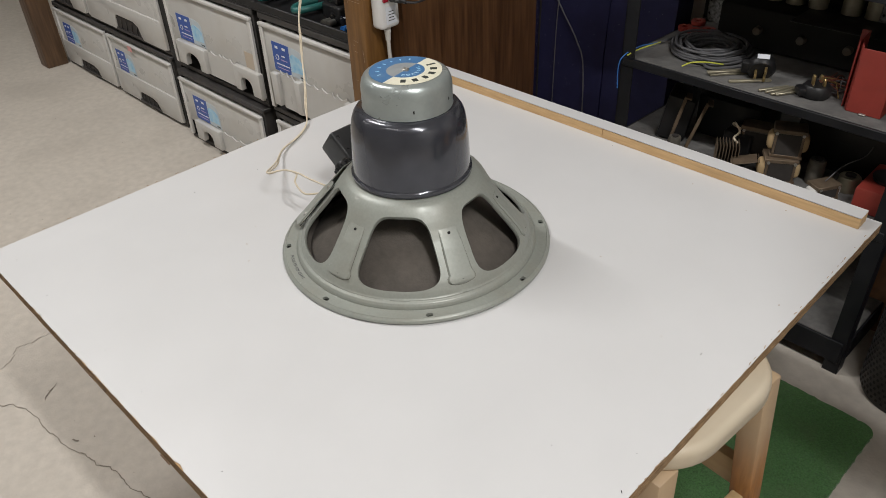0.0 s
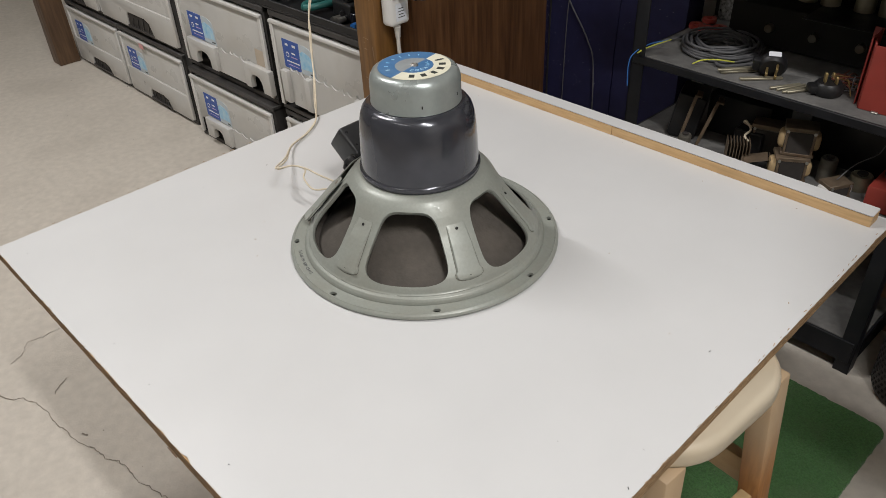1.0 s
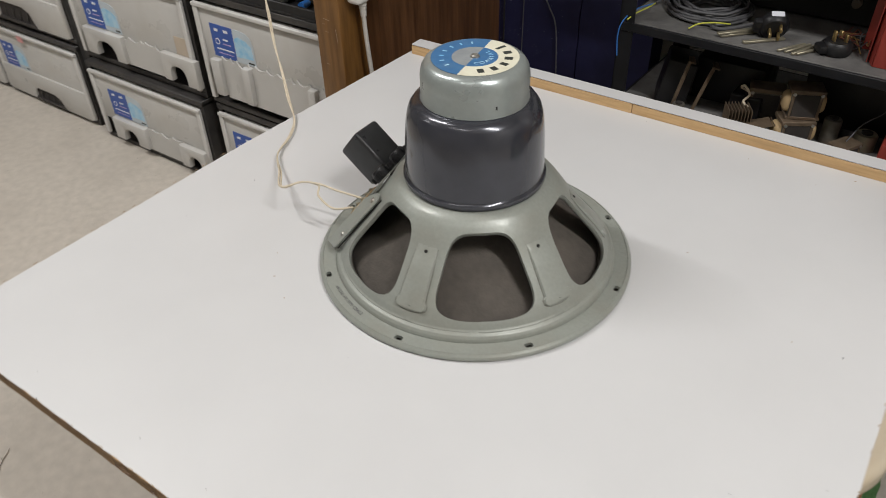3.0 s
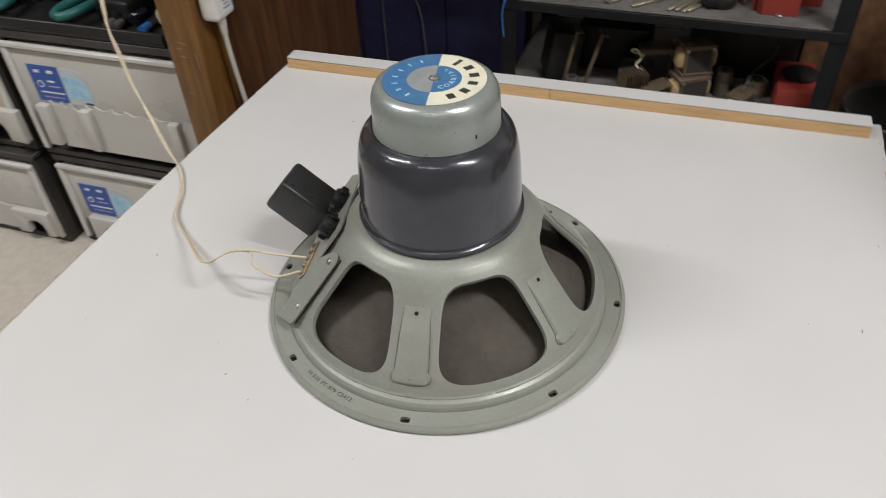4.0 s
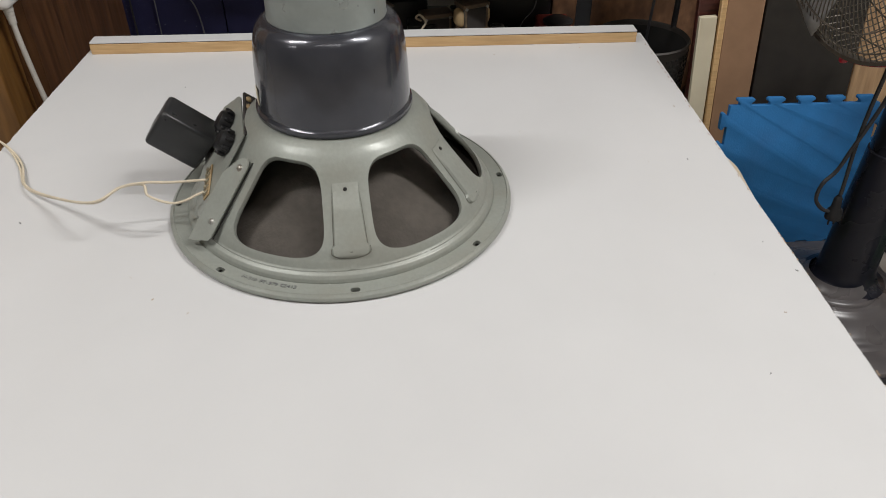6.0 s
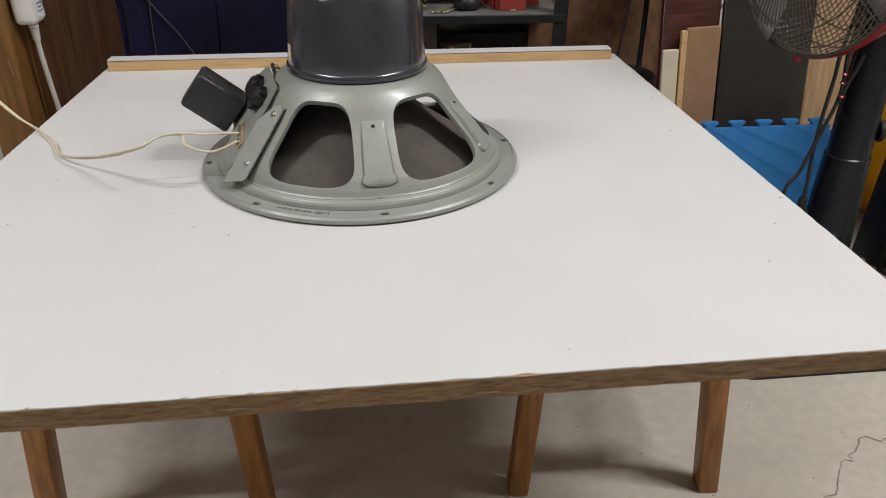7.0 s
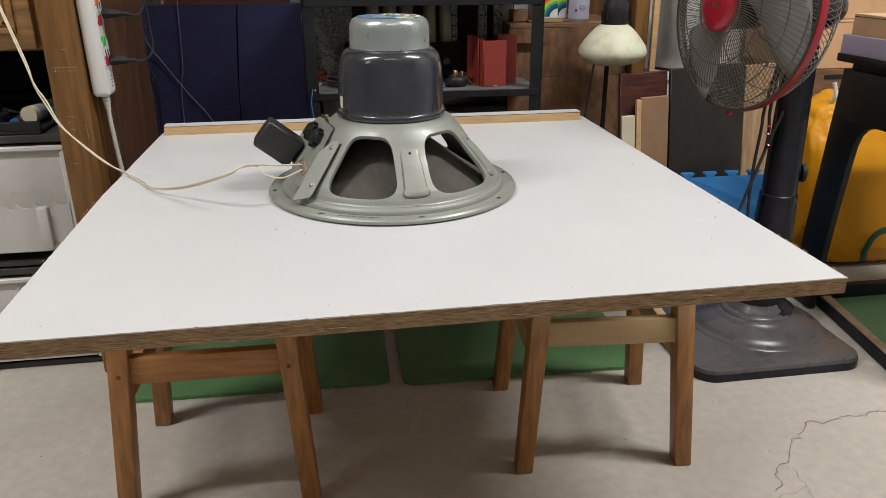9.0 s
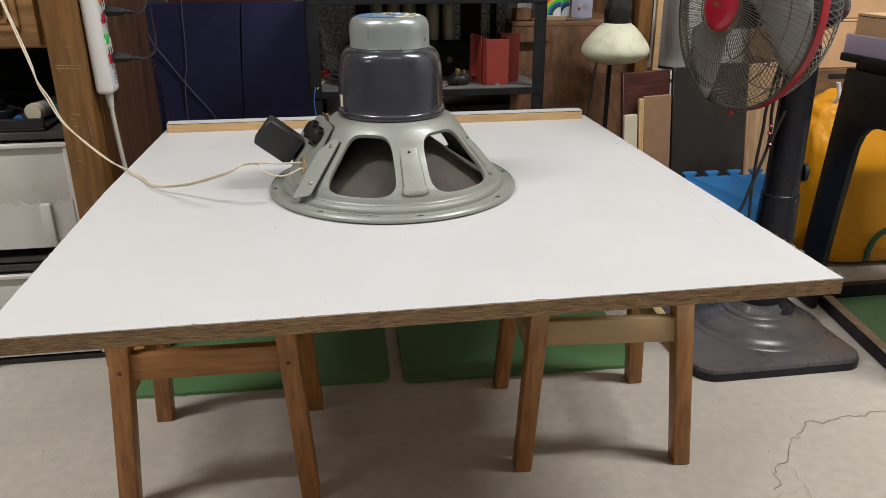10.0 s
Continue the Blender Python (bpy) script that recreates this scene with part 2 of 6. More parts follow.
M["bag"] = material("yellow_plastic_bag", (0.68, 0.29, 0.006), 0.45, spec=0.3, vary=0.1, scale=9, stain=(0.5, 0.19, 0.003), stain_scale=5, stain_amount=0.45, bump=0.1, bump_scale=14)
M["bag_green"] = material("printed_dark_green", (0.012, 0.075, 0.035), 0.35, vary=0.08)
M["card"] = material("corrugated_card", (0.62, 0.385, 0.21), 0.8, vary=0.08, scale=20, stain=(0.5, 0.3, 0.15), stain_scale=4, stain_amount=0.4)
M["lilac"] = material("lilac_plastic_tub", (0.52, 0.45, 0.62), 0.3, vary=0.05, scale=8)
M["speckle"] = material("speckled_wall_tile", (0.3, 0.295, 0.285), 0.7, fine=(0.05, 0.048, 0.045), scale=160, vary=0.3)
M["tin"] = material("aged_capacitor_tin", (0.34, 0.31, 0.23), 0.45, 0.6, vary=0.15, scale=30, stain=(0.15, 0.12, 0.08), stain_scale=12, stain_amount=0.5)
M["lavender"] = material("lavender_can", (0.5, 0.5, 0.66), 0.3, vary=0.05)
M["flake"] = material("chipped_brown_flake", (0.38, 0.27, 0.17), 0.8, vary=0.2)
M["bin"] = material("brown_grey_steel", (0.039, 0.034, 0.030), 0.55, 0.3, vary=0.2, scale=40, stain=(0.035, 0.03, 0.027), stain_scale=12, stain_amount=0.5)
M["teal"] = material("teal_tool_grip", (0.02, 0.12, 0.11), 0.45, vary=0.2)
M["pink"] = material("pink_tape", (0.7, 0.34, 0.33), 0.5, vary=0.05)


# ---- shapes ----
def xf(bm, m):
    bmesh.ops.transform(bm, matrix=m, verts=bm.verts)
    return bm


def add(*parts):
    """One bmesh out of several."""
    base = parts[0]
    for other in parts[1:]:
        me = bpy.data.meshes.new("t")
        other.to_mesh(me)
        base.from_mesh(me)
        bpy.data.meshes.remove(me)
        other.free()
    return base


def box(sx, sy, sz, at=(0, 0, 0), bevel=0.0, seg=2):
    """A box by its size, at its centre, with rounded edges."""
    bm = bmesh.new()
    bmesh.ops.create_cube(bm, size=1)
    bmesh.ops.scale(bm, vec=(sx, sy, sz), verts=bm.verts)
    if bevel:
        bmesh.ops.bevel(bm, geom=bm.edges[:], offset=min(bevel, 0.45 * min(sx, sy, sz)), segments=seg, affect="EDGES", profile=0.5)
    bmesh.ops.translate(bm, vec=at, verts=bm.verts)
    return bm


def span(x0, x1, y0, y1, z0, z1, bevel=0.0, seg=2):
    return box(x1 - x0, y1 - y0, z1 - z0, ((x0 + x1) / 2, (y0 + y1) / 2, (z0 + z1) / 2), bevel, seg)


def lathe(profile, seg=48, close=False):
    """A turned shape from (radius, height) points."""
    bm = bmesh.new()
    rings = []
    for r, z in profile:
        if r < 1e-6:
            rings.append([bm.verts.new((0, 0, z))])
        else:
            rings.append([bm.verts.new((r * math.cos(2 * math.pi * k / seg), r * math.sin(2 * math.pi * k / seg), z)) for k in range(seg)])
    for a, b in zip(rings[:-1], rings[1:]):
        for k in range(seg):
            l = (k + 1) % seg
            if len(a) == 1 and len(b) > 1:
                bm.faces.new((a[0], b[l], b[k]))
            elif len(b) == 1 and len(a) > 1:
                bm.faces.new((a[k], a[l], b[0]))
            elif len(a) > 1:
                bm.faces.new((a[k], a[l], b[l], b[k]))
    bmesh.ops.recalc_face_normals(bm, faces=bm.faces)
    return bm


def rod(a, b, r, r2=None, seg=12):
    """A round bar from a to b."""
    a, b = Vector(a), Vector(b)
    bm = lathe([(0, 0), (r, 0), (r2 or r, (b - a).length), (0, (b - a).length)], seg)
    return xf(bm, Matrix.Translation(a) @ (b - a).to_track_quat("Z", "Y").to_matrix().to_4x4())


def smooth_path(points, steps=8):
    """A curve through the points."""
    p = [Vector(q) for q in points]
    p = [2 * p[0] - p[1]] + p + [2 * p[-1] - p[-2]]
    out = []
    for a, b, c, d in zip(p[:-3], p[1:-2], p[2:-1], p[3:]):
        for k in range(steps):
            t = k / steps
            out.append(0.5 * (2 * b + (c - a) * t + (2 * a - 5 * b + 4 * c - d) * t * t + (3 * b - a - 3 * c + d) * t ** 3))
    return out + [p[-2]]


def tube(points, r, seg=8, steps=8, smooth=True, loop=False):
    """A round cord along a curve."""
    pts = smooth_path(points, steps) if smooth else [Vector(p) for p in points]
    bm = bmesh.new()
    rings, side = [], None
    for k, p in enumerate(pts):
        a, b = pts[max(0, k - 1)], pts[min(len(pts) - 1, k + 1)]
        if loop:
            a, b = pts[k - 1], pts[(k + 1) % len(pts)]
        way = (b - a).normalized()
        if side is None:
            side = way.orthogonal().normalized()
        side = (side - way * side.dot(way)).normalized()
        up = way.cross(side)
        rings.append([bm.verts.new(p + r * (math.cos(2 * math.pi * i / seg) * side + math.sin(2 * math.pi * i / seg) * up)) for i in range(seg)])
    pairs = list(zip(rings[:-1], rings[1:])) + ([(rings[-1], rings[0])] if loop else [])
    for a, b in pairs:
        for i in range(seg):
            j = (i + 1) % seg
            bm.faces.new((a[i], a[j], b[j], b[i]))
    if not loop:
        bm.faces.new(rings[0][::-1])
        bm.faces.new(rings[-1])
    return bm


def prism(outline, depth, bevel=0.0):
    """A plate: an outline in x and z, extruded along y from 0 to depth."""
    bm = bmesh.new()
    low = [bm.verts.new((x, 0, z)) for x, z in outline]
    face = bm.faces.new(low)
    made = bmesh.ops.extrude_face_region(bm, geom=[face])
    bmesh.ops.translate(bm, vec=(0, depth, 0), verts=[v for v in made["geom"] if isinstance(v, bmesh.types.BMVert)])
    bmesh.ops.recalc_face_normals(bm, faces=bm.faces)
    if bevel:
        bmesh.ops.bevel(bm, geom=bm.edges[:], offset=bevel, segments=2, affect="EDGES", profile=0.5)
    return bm


def rounded(w, h, r, seg=6, at=(0, 0)):
    """The outline of a rounded rectangle."""
    out = []
    for cx, cy, a in ((w / 2 - r, h / 2 - r, 0), (-w / 2 + r, h / 2 - r, 90), (-w / 2 + r, -h / 2 + r, 180), (w / 2 - r, -h / 2 + r, 270)):
        for k in range(seg + 1):
            t = radians(a + 90 * k / seg)
            out.append((at[0] + cx + r * math.cos(t), at[1] + cy + r * math.sin(t)))
    return out


def part(name, bm, mat, parent=None, label="", smooth=40):
    """Links a bmesh as one mesh object under a thing or a part."""
    me = bpy.data.meshes.new(name)
    bm.to_mesh(me)
    bm.free()
    me.materials.append(M[mat])
    me.polygons.foreach_set("use_smooth", [True] * len(me.polygons))
    me.set_sharp_from_angle(angle=radians(smooth))
    ob = new(name, me)
    if parent:
        ob.parent = parent
    return tagged(ob, label)


def thing(name, label, category, at=(0, 0, 0), turn=0, group="", kind=""):
    ob = new(name)
    ob.empty_display_size = 0.05
    ob.matrix_world = pose(*at, 0, 0, turn)
    return tagged(ob, label, category, group, kind)


def setting(name, bm, mat, label, category):
    return tagged(part(name, bm, mat), label, category, kind="structure")


def text_mesh(words, size, depth=0.0003):
    """Letters of the built-in font as a bmesh, lying in x and y."""
    data = bpy.data.curves.new("letters", "FONT")
    data.body, data.size, data.extrude, data.align_x, data.align_y = words, size, depth, "CENTER", "CENTER"
    ob = bpy.data.objects.new("letters", data)
    scene.collection.objects.link(ob)
    me = bpy.data.meshes.new_from_object(ob.evaluated_get(bpy.context.evaluated_depsgraph_get()))
    bpy.data.objects.remove(ob)
    bpy.data.curves.remove(data)
    bm = bmesh.new()
    bm.from_mesh(me)
    bpy.data.meshes.remove(me)
    return bm


# ---- the room ----
setting("floor", span(-5.2, 2.6, -3.6, 1.32, -0.1, 0.0), "concrete", "bare grey concrete floor with stains and hairline cracks", "floor")
setting("ceiling", span(-5.2, 2.6, -3.6, 1.32, CEILING, CEILING + 0.1), "ceil", "plain off-white painted basement ceiling", "ceiling")
setting("wall_north", span(-5.2, 2.6, 1.32, 1.45, 0, CEILING), "plaster", "grey plastered wall behind the shelves", "wall")
setting("wall_south", span(-5.2, 2.6, -3.75, -3.6, 0, CEILING), "plaster", "plain grey plastered wall", "wall")
setting("wall_west", span(-5.35, -5.2, -3.75, 1.45, 0, CEILING), "plaster", "plain grey plastered wall", "wall")
setting("wall_east", span(2.6, 2.75, -3.75, 1.45, 0, CEILING), "plaster", "plain grey plastered wall", "wall")
# unseen fittings; those over the two fill lamps are made up
for at, turn, power in TUBES_AND_FILL:
    fitting = thing("ceiling_light", "unseen white tube fitting under the ceiling, over a main tube or an added fill lamp", "ceiling light", (at[0], at[1], CEILING), turn, "ceiling tube lights")
    part("housing", box(1.26, 0.14, 0.05, (0, 0, -0.026), 0.01), "white", fitting)


def crack_line(points, wide=0.0022):
    """A jagged hairline crack, laid just above the floor."""
    rnd = random.Random(len(points) * 7 + int(points[0][0] * 100))
    fine = []
    for (x0, y0), (x1, y1) in zip(points[:-1], points[1:]):
        n = max(2, int(math.hypot(x1 - x0, y1 - y0) / 0.007))
        for k in range(n):
            t = k / n
            fine.append((x0 + (x1 - x0) * t + rnd.gauss(0, 0.0016), y0 + (y1 - y0) * t + rnd.gauss(0, 0.0016)))
    fine.append(points[-1])
    bm = bmesh.new()
    rows = []
    for k, (x, y) in enumerate(fine):
        a, b = fine[max(0, k - 1)], fine[min(len(fine) - 1, k + 1)]
        d = Vector((b[0] - a[0], b[1] - a[1])).normalized()
        w = wide * rnd.uniform(0.35, 1.0) * 0.5
        rows.append([bm.verts.new((x - d.y * s * w, y + d.x * s * w, 0.0012)) for s in (-1, 1)])
    for a, b in zip(rows[:-1], rows[1:]):
        bm.faces.new((a[0], b[0], b[1], a[1]))
    bmesh.ops.recalc_face_normals(bm, faces=bm.faces)
    return bm


CRACKS = [
    [(1.08, -0.015), (0.959, -0.038), (0.924, -0.034), (0.905, -0.046), (0.856, -0.036), (0.851, -0.043), (0.807, -0.055), (0.791, -0.045), (0.777, -0.048), (0.761, -0.07), (0.741, -0.079), (0.735, -0.094), (0.724, -0.087), (0.699, -0.12), (0.673, -0.153), (0.641, -0.164), (0.63, -0.189), (0.628, -0.209), (0.608, -0.219)],
    [(0.672, -0.177), (0.667, -0.194), (0.668, -0.216), (0.661, -0.235), (0.65, -0.28)],
    [(0.666, -0.218), (0.635, -0.228), (0.612, -0.232), (0.58, -0.25)],
    [(-0.9, -0.56), (-0.744, -0.505), (-0.73, -0.485), (-0.688, -0.469), (-0.647, -0.463), (-0.613, -0.465), (-0.579, -0.457), (-0.524, -0.452), (-0.493, -0.438), (-0.455, -0.433), (-0.427, -0.419), (-0.399, -0.413), (-0.368, -0.415), (-0.333, -0.407), (-0.313, -0.403), (-0.2, -0.37)],
    [(-0.894, -0.325), (-0.894, -0.347), (-0.893, -0.372), (-0.896, -0.389), (-0.9, -0.413), (-0.889, -0.423), (-0.869, -0.436), (-0.856, -0.465)],
    [(-0.723, -0.399), (-0.706, -0.423), (-0.691, -0.433)],
    [(-0.545, -0.437), (-0.538, -0.433), (-0.535, -0.431)],
]
grit = bmesh.new()
rnd = random.Random(77)
for k in range(260):
    x, y = (rnd.uniform(-2.4, -0.45), rnd.uniform(-1.2, 0.42)) if k % 2 else (rnd.uniform(-0.45, 1.3), rnd.uniform(-0.4, 0.5))
    w = rnd.choice((0.0007, 0.0009, 0.0011, 0.0019))
    turn = rnd.uniform(0, 3.1)
    ring_ = [grit.verts.new((x + w * rnd.uniform(0.6, 1.3) * math.cos(turn + q * 1.2566), y + 0.7 * w * rnd.uniform(0.6, 1.3) * math.sin(turn + q * 1.2566), 0.0009)) for q in range(5)]
    peak = grit.verts.new((x, y, 0.0009 + 0.5 * w))
    for q in range(5):
        grit.faces.new((ring_[q], ring_[(q + 1) % 5], peak))
tagged(part("floor_grit", grit, "crack"), "scattered dark grit and dust specks on the concrete", "grit", kind="stuff")
for k, line in enumerate(CRACKS):
    setting("floor_crack", crack_line(line, (0.002, 0.001, 0.0009, 0.0026, 0.002, 0.002, 0.004)[k]), "crack", "thin jagged crack in the concrete floor", "crack")

# ---- the work table ----
TOP = 0.5
X0, X1, Y0, Y1 = -0.445, 0.473, -0.453, 0.478


def board_sheet(z0, z1, rough_by, seed):
    """A rectangular sheet with slightly chipped, uneven edges."""
    rnd = random.Random(seed)
    corners = [(X0 + 0.001, Y0), (X1 - 0.004, Y0 + 0.004), (X1 + 0.004, Y1), (X0 + 0.0145, Y1), (X0 + 0.001, 0.03)]
    ring = []
    for (ax, ay), (bx, by) in zip(corners, corners[1:] + corners[:1]):
        n = 90
        nx, ny = (by - ay), -(bx - ax)
        d = math.hypot(nx, ny)
        for k in range(n):
            t = k / n
            off = -abs(rnd.gauss(0, rough_by)) * (3 if rnd.random() < 0.04 else 1) if k else 0
            ring.append((ax + (bx - ax) * t + nx / d * off, ay + (by - ay) * t + ny / d * off))
    bm = bmesh.new()
    low = [bm.verts.new((x, y, z0)) for x, y in ring]
    high = [bm.verts.new((x, y, z1)) for x, y in ring]
    bm.faces.new(low[::-1])
    bm.faces.new(high)
    for k in range(len(ring)):
        l = (k + 1) % len(ring)
        bm.faces.new((low[k], low[l], high[l], high[k]))
    return bm


table = thing("work_table_top", "white laminated chipboard sheet with bare chipped edges resting on two stools", "table top", (0, 0, 0))
part("core", board_sheet(TOP - 0.019, TOP - 0.0012, 0.0002, 3), "chip", table, "raw brown chipboard edge", 30)
part("laminate", board_sheet(TOP - 0.0012, TOP, 0.0004, 5), "laminate", table, "white laminate skin chipped along the edges", 30)
part("underside", span(X0 + 0.01, X1 - 0.01, Y0 + 0.01, Y1 - 0.01, TOP - 0.0205, TOP - 0.019), "chip", table)
rnd = random.Random(8)
for k in range(70):
    side = rnd.choice("seeeeww")
    u = rnd.random()
    x, y = {"s": (X0 + u * (X1 - X0), Y0 + 0.002), "e": (X1 - 0.0015, Y0 + u * (Y1 - Y0)), "w": (X0 - 0.002, Y0 + u * 0.48)}[side]
    flake = box(rnd.uniform(0.002, 0.007), rnd.uniform(0.0005, 0.0012), 0.0005, (0, 0, 0), 0.0002, 1)
    part("edge_chip", xf(flake, pose(x, y, TOP + 0.0002, rnd.uniform(-6, 6), 0, (90 if side != "s" else 0) + rnd.uniform(-14, 14))), "flake", table)
for x, w in ((-0.385, 0.014), (-0.24, 0.01), (-0.105, 0.024), (-0.06, 0.008), (0.085, 0.02), (0.3, 0.012)):
    part("edge_gouge", box(w, 0.0016, 0.0013, (x, Y0 + 0.0032 - 0.0026 * (x + 0.44) / 0.9 * 2, TOP - 0.007 - rnd.uniform(0, 0.006)), 0.0005, 1), "post_dark", table)

batten = thing("table_batten", "pine batten with white laminated top along the table edge", "batten", (0, 0, TOP))
joint = 0.019
part("strip", span(-0.4225, joint - 0.0004, 0.437, 0.4655, 0, 0.0165, 0.0006, 1), "pine", batten)
part("strip", span(joint + 0.0004, 0.458, 0.4373, 0.4655, 0, 0.0165, 0.0006, 1), "pine", batten)
part("top_skin", prism(rounded(0.8805, 0.0285, 0.0022, 3), 0.0012), "laminate", batten, "white laminate on the batten")
batten.children[-1].matrix_local = pose(0.0178, 0.4513, 0.0178, 90, 0, 0)

# crumbs, nicks and threads on the white top
SPECKS = [(0.224, 0.14, 3, 0), (-0.353, -0.037, 5, 1), (0.45, 0.202, 6, 0), (0.423, 0.057, 6, 1), (0.361, 0.419, 4, 0), (-0.276, -0.428, 2, 1), (-0.241, -0.451, 5, 1), (-0.111, -0.423, 2, 1),
          (-0.013, -0.426, 2, 1), (0.154, -0.423, 3, 1), (-0.012, -0.23, 1.5, 1), (-0.137, -0.198, 4, 0), (-0.366, -0.151, 3, 1), (-0.393, -0.424, 2, 1), (-0.205, -0.141, 3, 2), (-0.175, -0.176, 5, 2), (0.05, 0.425, 2, 1), (0.448, -0.118, 2, 1), (0.378, -0.169, 2, 1), (0.463, -0.168, 6, 1)]
rnd = random.Random(21)
crumb_mats = ("flake", "cord_grey", "flake")
for k, (x, y, mm, sort) in enumerate(SPECKS):
    bm = xf(box(mm * 0.0006, 0.0005 + 0.00008 * mm, 0.0005, (0, 0, 0.0003), 0.0002, 1), pose(x, y, TOP, 0, 0, rnd.uniform(0, 180)))
    tagged(part("crumb", bm, crumb_mats[sort]), "tiny crumb of dirt lying on the white table", "crumb", "crumbs on the table")
for k in range(7):
    x, y = (rnd.uniform(0.3, 0.46), rnd.uniform(-0.4, 0.42)) if k % 2 else (rnd.uniform(-0.4, 0.42), rnd.uniform(0.3, 0.43))
    bm = xf(box(rnd.uniform(0.001, 0.0024), 0.0009, 0.0005, (0, 0, 0.0003), 0.0002, 1), pose(x, y, TOP, 0, 0, rnd.uniform(0, 180)))
    tagged(part("crumb", bm, crumb_mats[k % 3]), "tiny crumb of dirt lying on the white table", "crumb", "crumbs on the table")


# ---- the two stools ----
def sprayed(name):
    """Oiled wood with worn cream paint from the seat down."""
    m = M["stool"].copy()
    m.name = name
    nt = m.node_tree
    bsdf = nt.nodes["Principled BSDF"]
    wood_colour = bsdf.inputs["Base Color"].links[0].from_socket
    co = nt.nodes.new("ShaderNodeTexCoord")
    sep = nt.nodes.new("ShaderNodeSeparateXYZ")
    nt.links.new(co.outputs["Object"], sep.inputs[0])
    n = nt.nodes.new("ShaderNodeTexNoise")
    n.inputs["Scale"].default_value = 9
    nt.links.new(co.outputs["Object"], n.inputs["Vector"])
    s = nt.nodes.new("ShaderNodeMath")
    s.operation = "MULTIPLY_ADD"
    nt.links.new(n.outputs["Fac"], s.inputs[0])
    s.inputs[1].default_value = 0.09
    nt.links.new(sep.outputs["Z"], s.inputs[2])
    r = nt.nodes.new("ShaderNodeMapRange")
    r.inputs["From Min"].default_value, r.inputs["From Max"].default_value = 0.29, 0.42
    nt.links.new(s.outputs[0], r.inputs["Value"])
    x = nt.nodes.new("ShaderNodeMix")
    x.data_type = "RGBA"
    nt.links.new(r.outputs["Result"], x.inputs["Factor"])
    nt.links.new(wood_colour, x.inputs["A"])
    x.inputs["B"].default_value = (0.44, 0.32, 0.2, 1)
    nt.links.new(x.outputs["Result"], bsdf.inputs["Base Color"])
    return m


M["stool_sprayed"] = sprayed("stool_wood_with_cream_overspray")


def leg_bm(foot, head, w=0.03, d=0.034):
    """A square leg from foot to head, the ends level."""
    bm = bmesh.new()
    bmesh.ops.create_cube(bm, size=1)
    for v in bm.verts:
        base = head if v.co.z > 0 else foot
        f = 1.06 if v.co.z > 0 else 0.97
        v.co = Vector((base[0] + v.co.x * w * f, base[1] + v.co.y * d * f, base[2]))
    bmesh.ops.bevel(bm, geom=bm.edges[:], offset=0.003, segments=2, affect="EDGES", profile=0.5)
    return bm


def build_stool(at, turn, label, painted, fx=0.1445, fy=0.132):
    st = thing("stool", label, "stool", at, turn, "stools under the table")
    h = TOP - 0.0205
    leg_mat = "stool_sprayed" if painted else "stool"
    rail_mat = "cream_rail" if painted else "stool_rail"
    slab = prism(rounded(0.28, 0.258, 0.085, 12), 0.034)
    bmesh.ops.bevel(slab, geom=[e for e in slab.edges if e.calc_face_angle(0) > 1.2], offset=0.011, segments=4, affect="EDGES", profile=0.5)
    part("seat", xf(slab, pose(0, 0, h, -90, 0, 0)), "cream_paint" if painted else "stool", st, "cream painted rounded seat" if painted else "")
    for sx in (-1, 1):
        for sy in (-1, 1):
            foot, head = (sx * fx, sy * fy, 0), (sx * (fx - 0.032), sy * (fy - 0.03), h - 0.03)
            leg = part("leg", leg_bm(foot, head), leg_mat, st)
            t = 0.27 / (h - 0.03)
            px, py = foot[0] + (head[0] - foot[0]) * t, foot[1] + (head[1] - foot[1]) * t
            if not painted:
                part("dowel", rod((px, py, 0.253), (px, py + sy * 0.0188, 0.253), 0.0036), "redbrown", leg)
    kx, ky = fx - 0.018, fy - 0.017
    for sy in (-1, 1):
        part("stretcher", span(-kx + 0.012, kx - 0.012, sy * ky - 0.009, sy * ky + 0.009, 0.234, 0.28, 0.003), rail_mat, st)
    for sx in (-1, 1):
        part("stretcher", span(sx * kx - 0.009, sx * kx + 0.009, -ky + 0.012, ky - 0.012, 0.196, 0.236, 0.003), rail_mat, st)
    for sy in (-1, 1):
        part("apron", span(-kx + 0.02, kx - 0.02, sy * (ky - 0.012) - 0.009, sy * (ky - 0.012) + 0.009, h - 0.075, h - 0.033, 0.002), leg_mat, st)
    return st


build_stool((0.3575, 0.0315, 0), -4.8, "brown wooden stool with a cream painted seat and splayed legs", True, 0.1415, 0.135)
build_stool((-0.301, 0.028, 0), -1.5, "brown oiled wooden stool with four splayed legs", False)


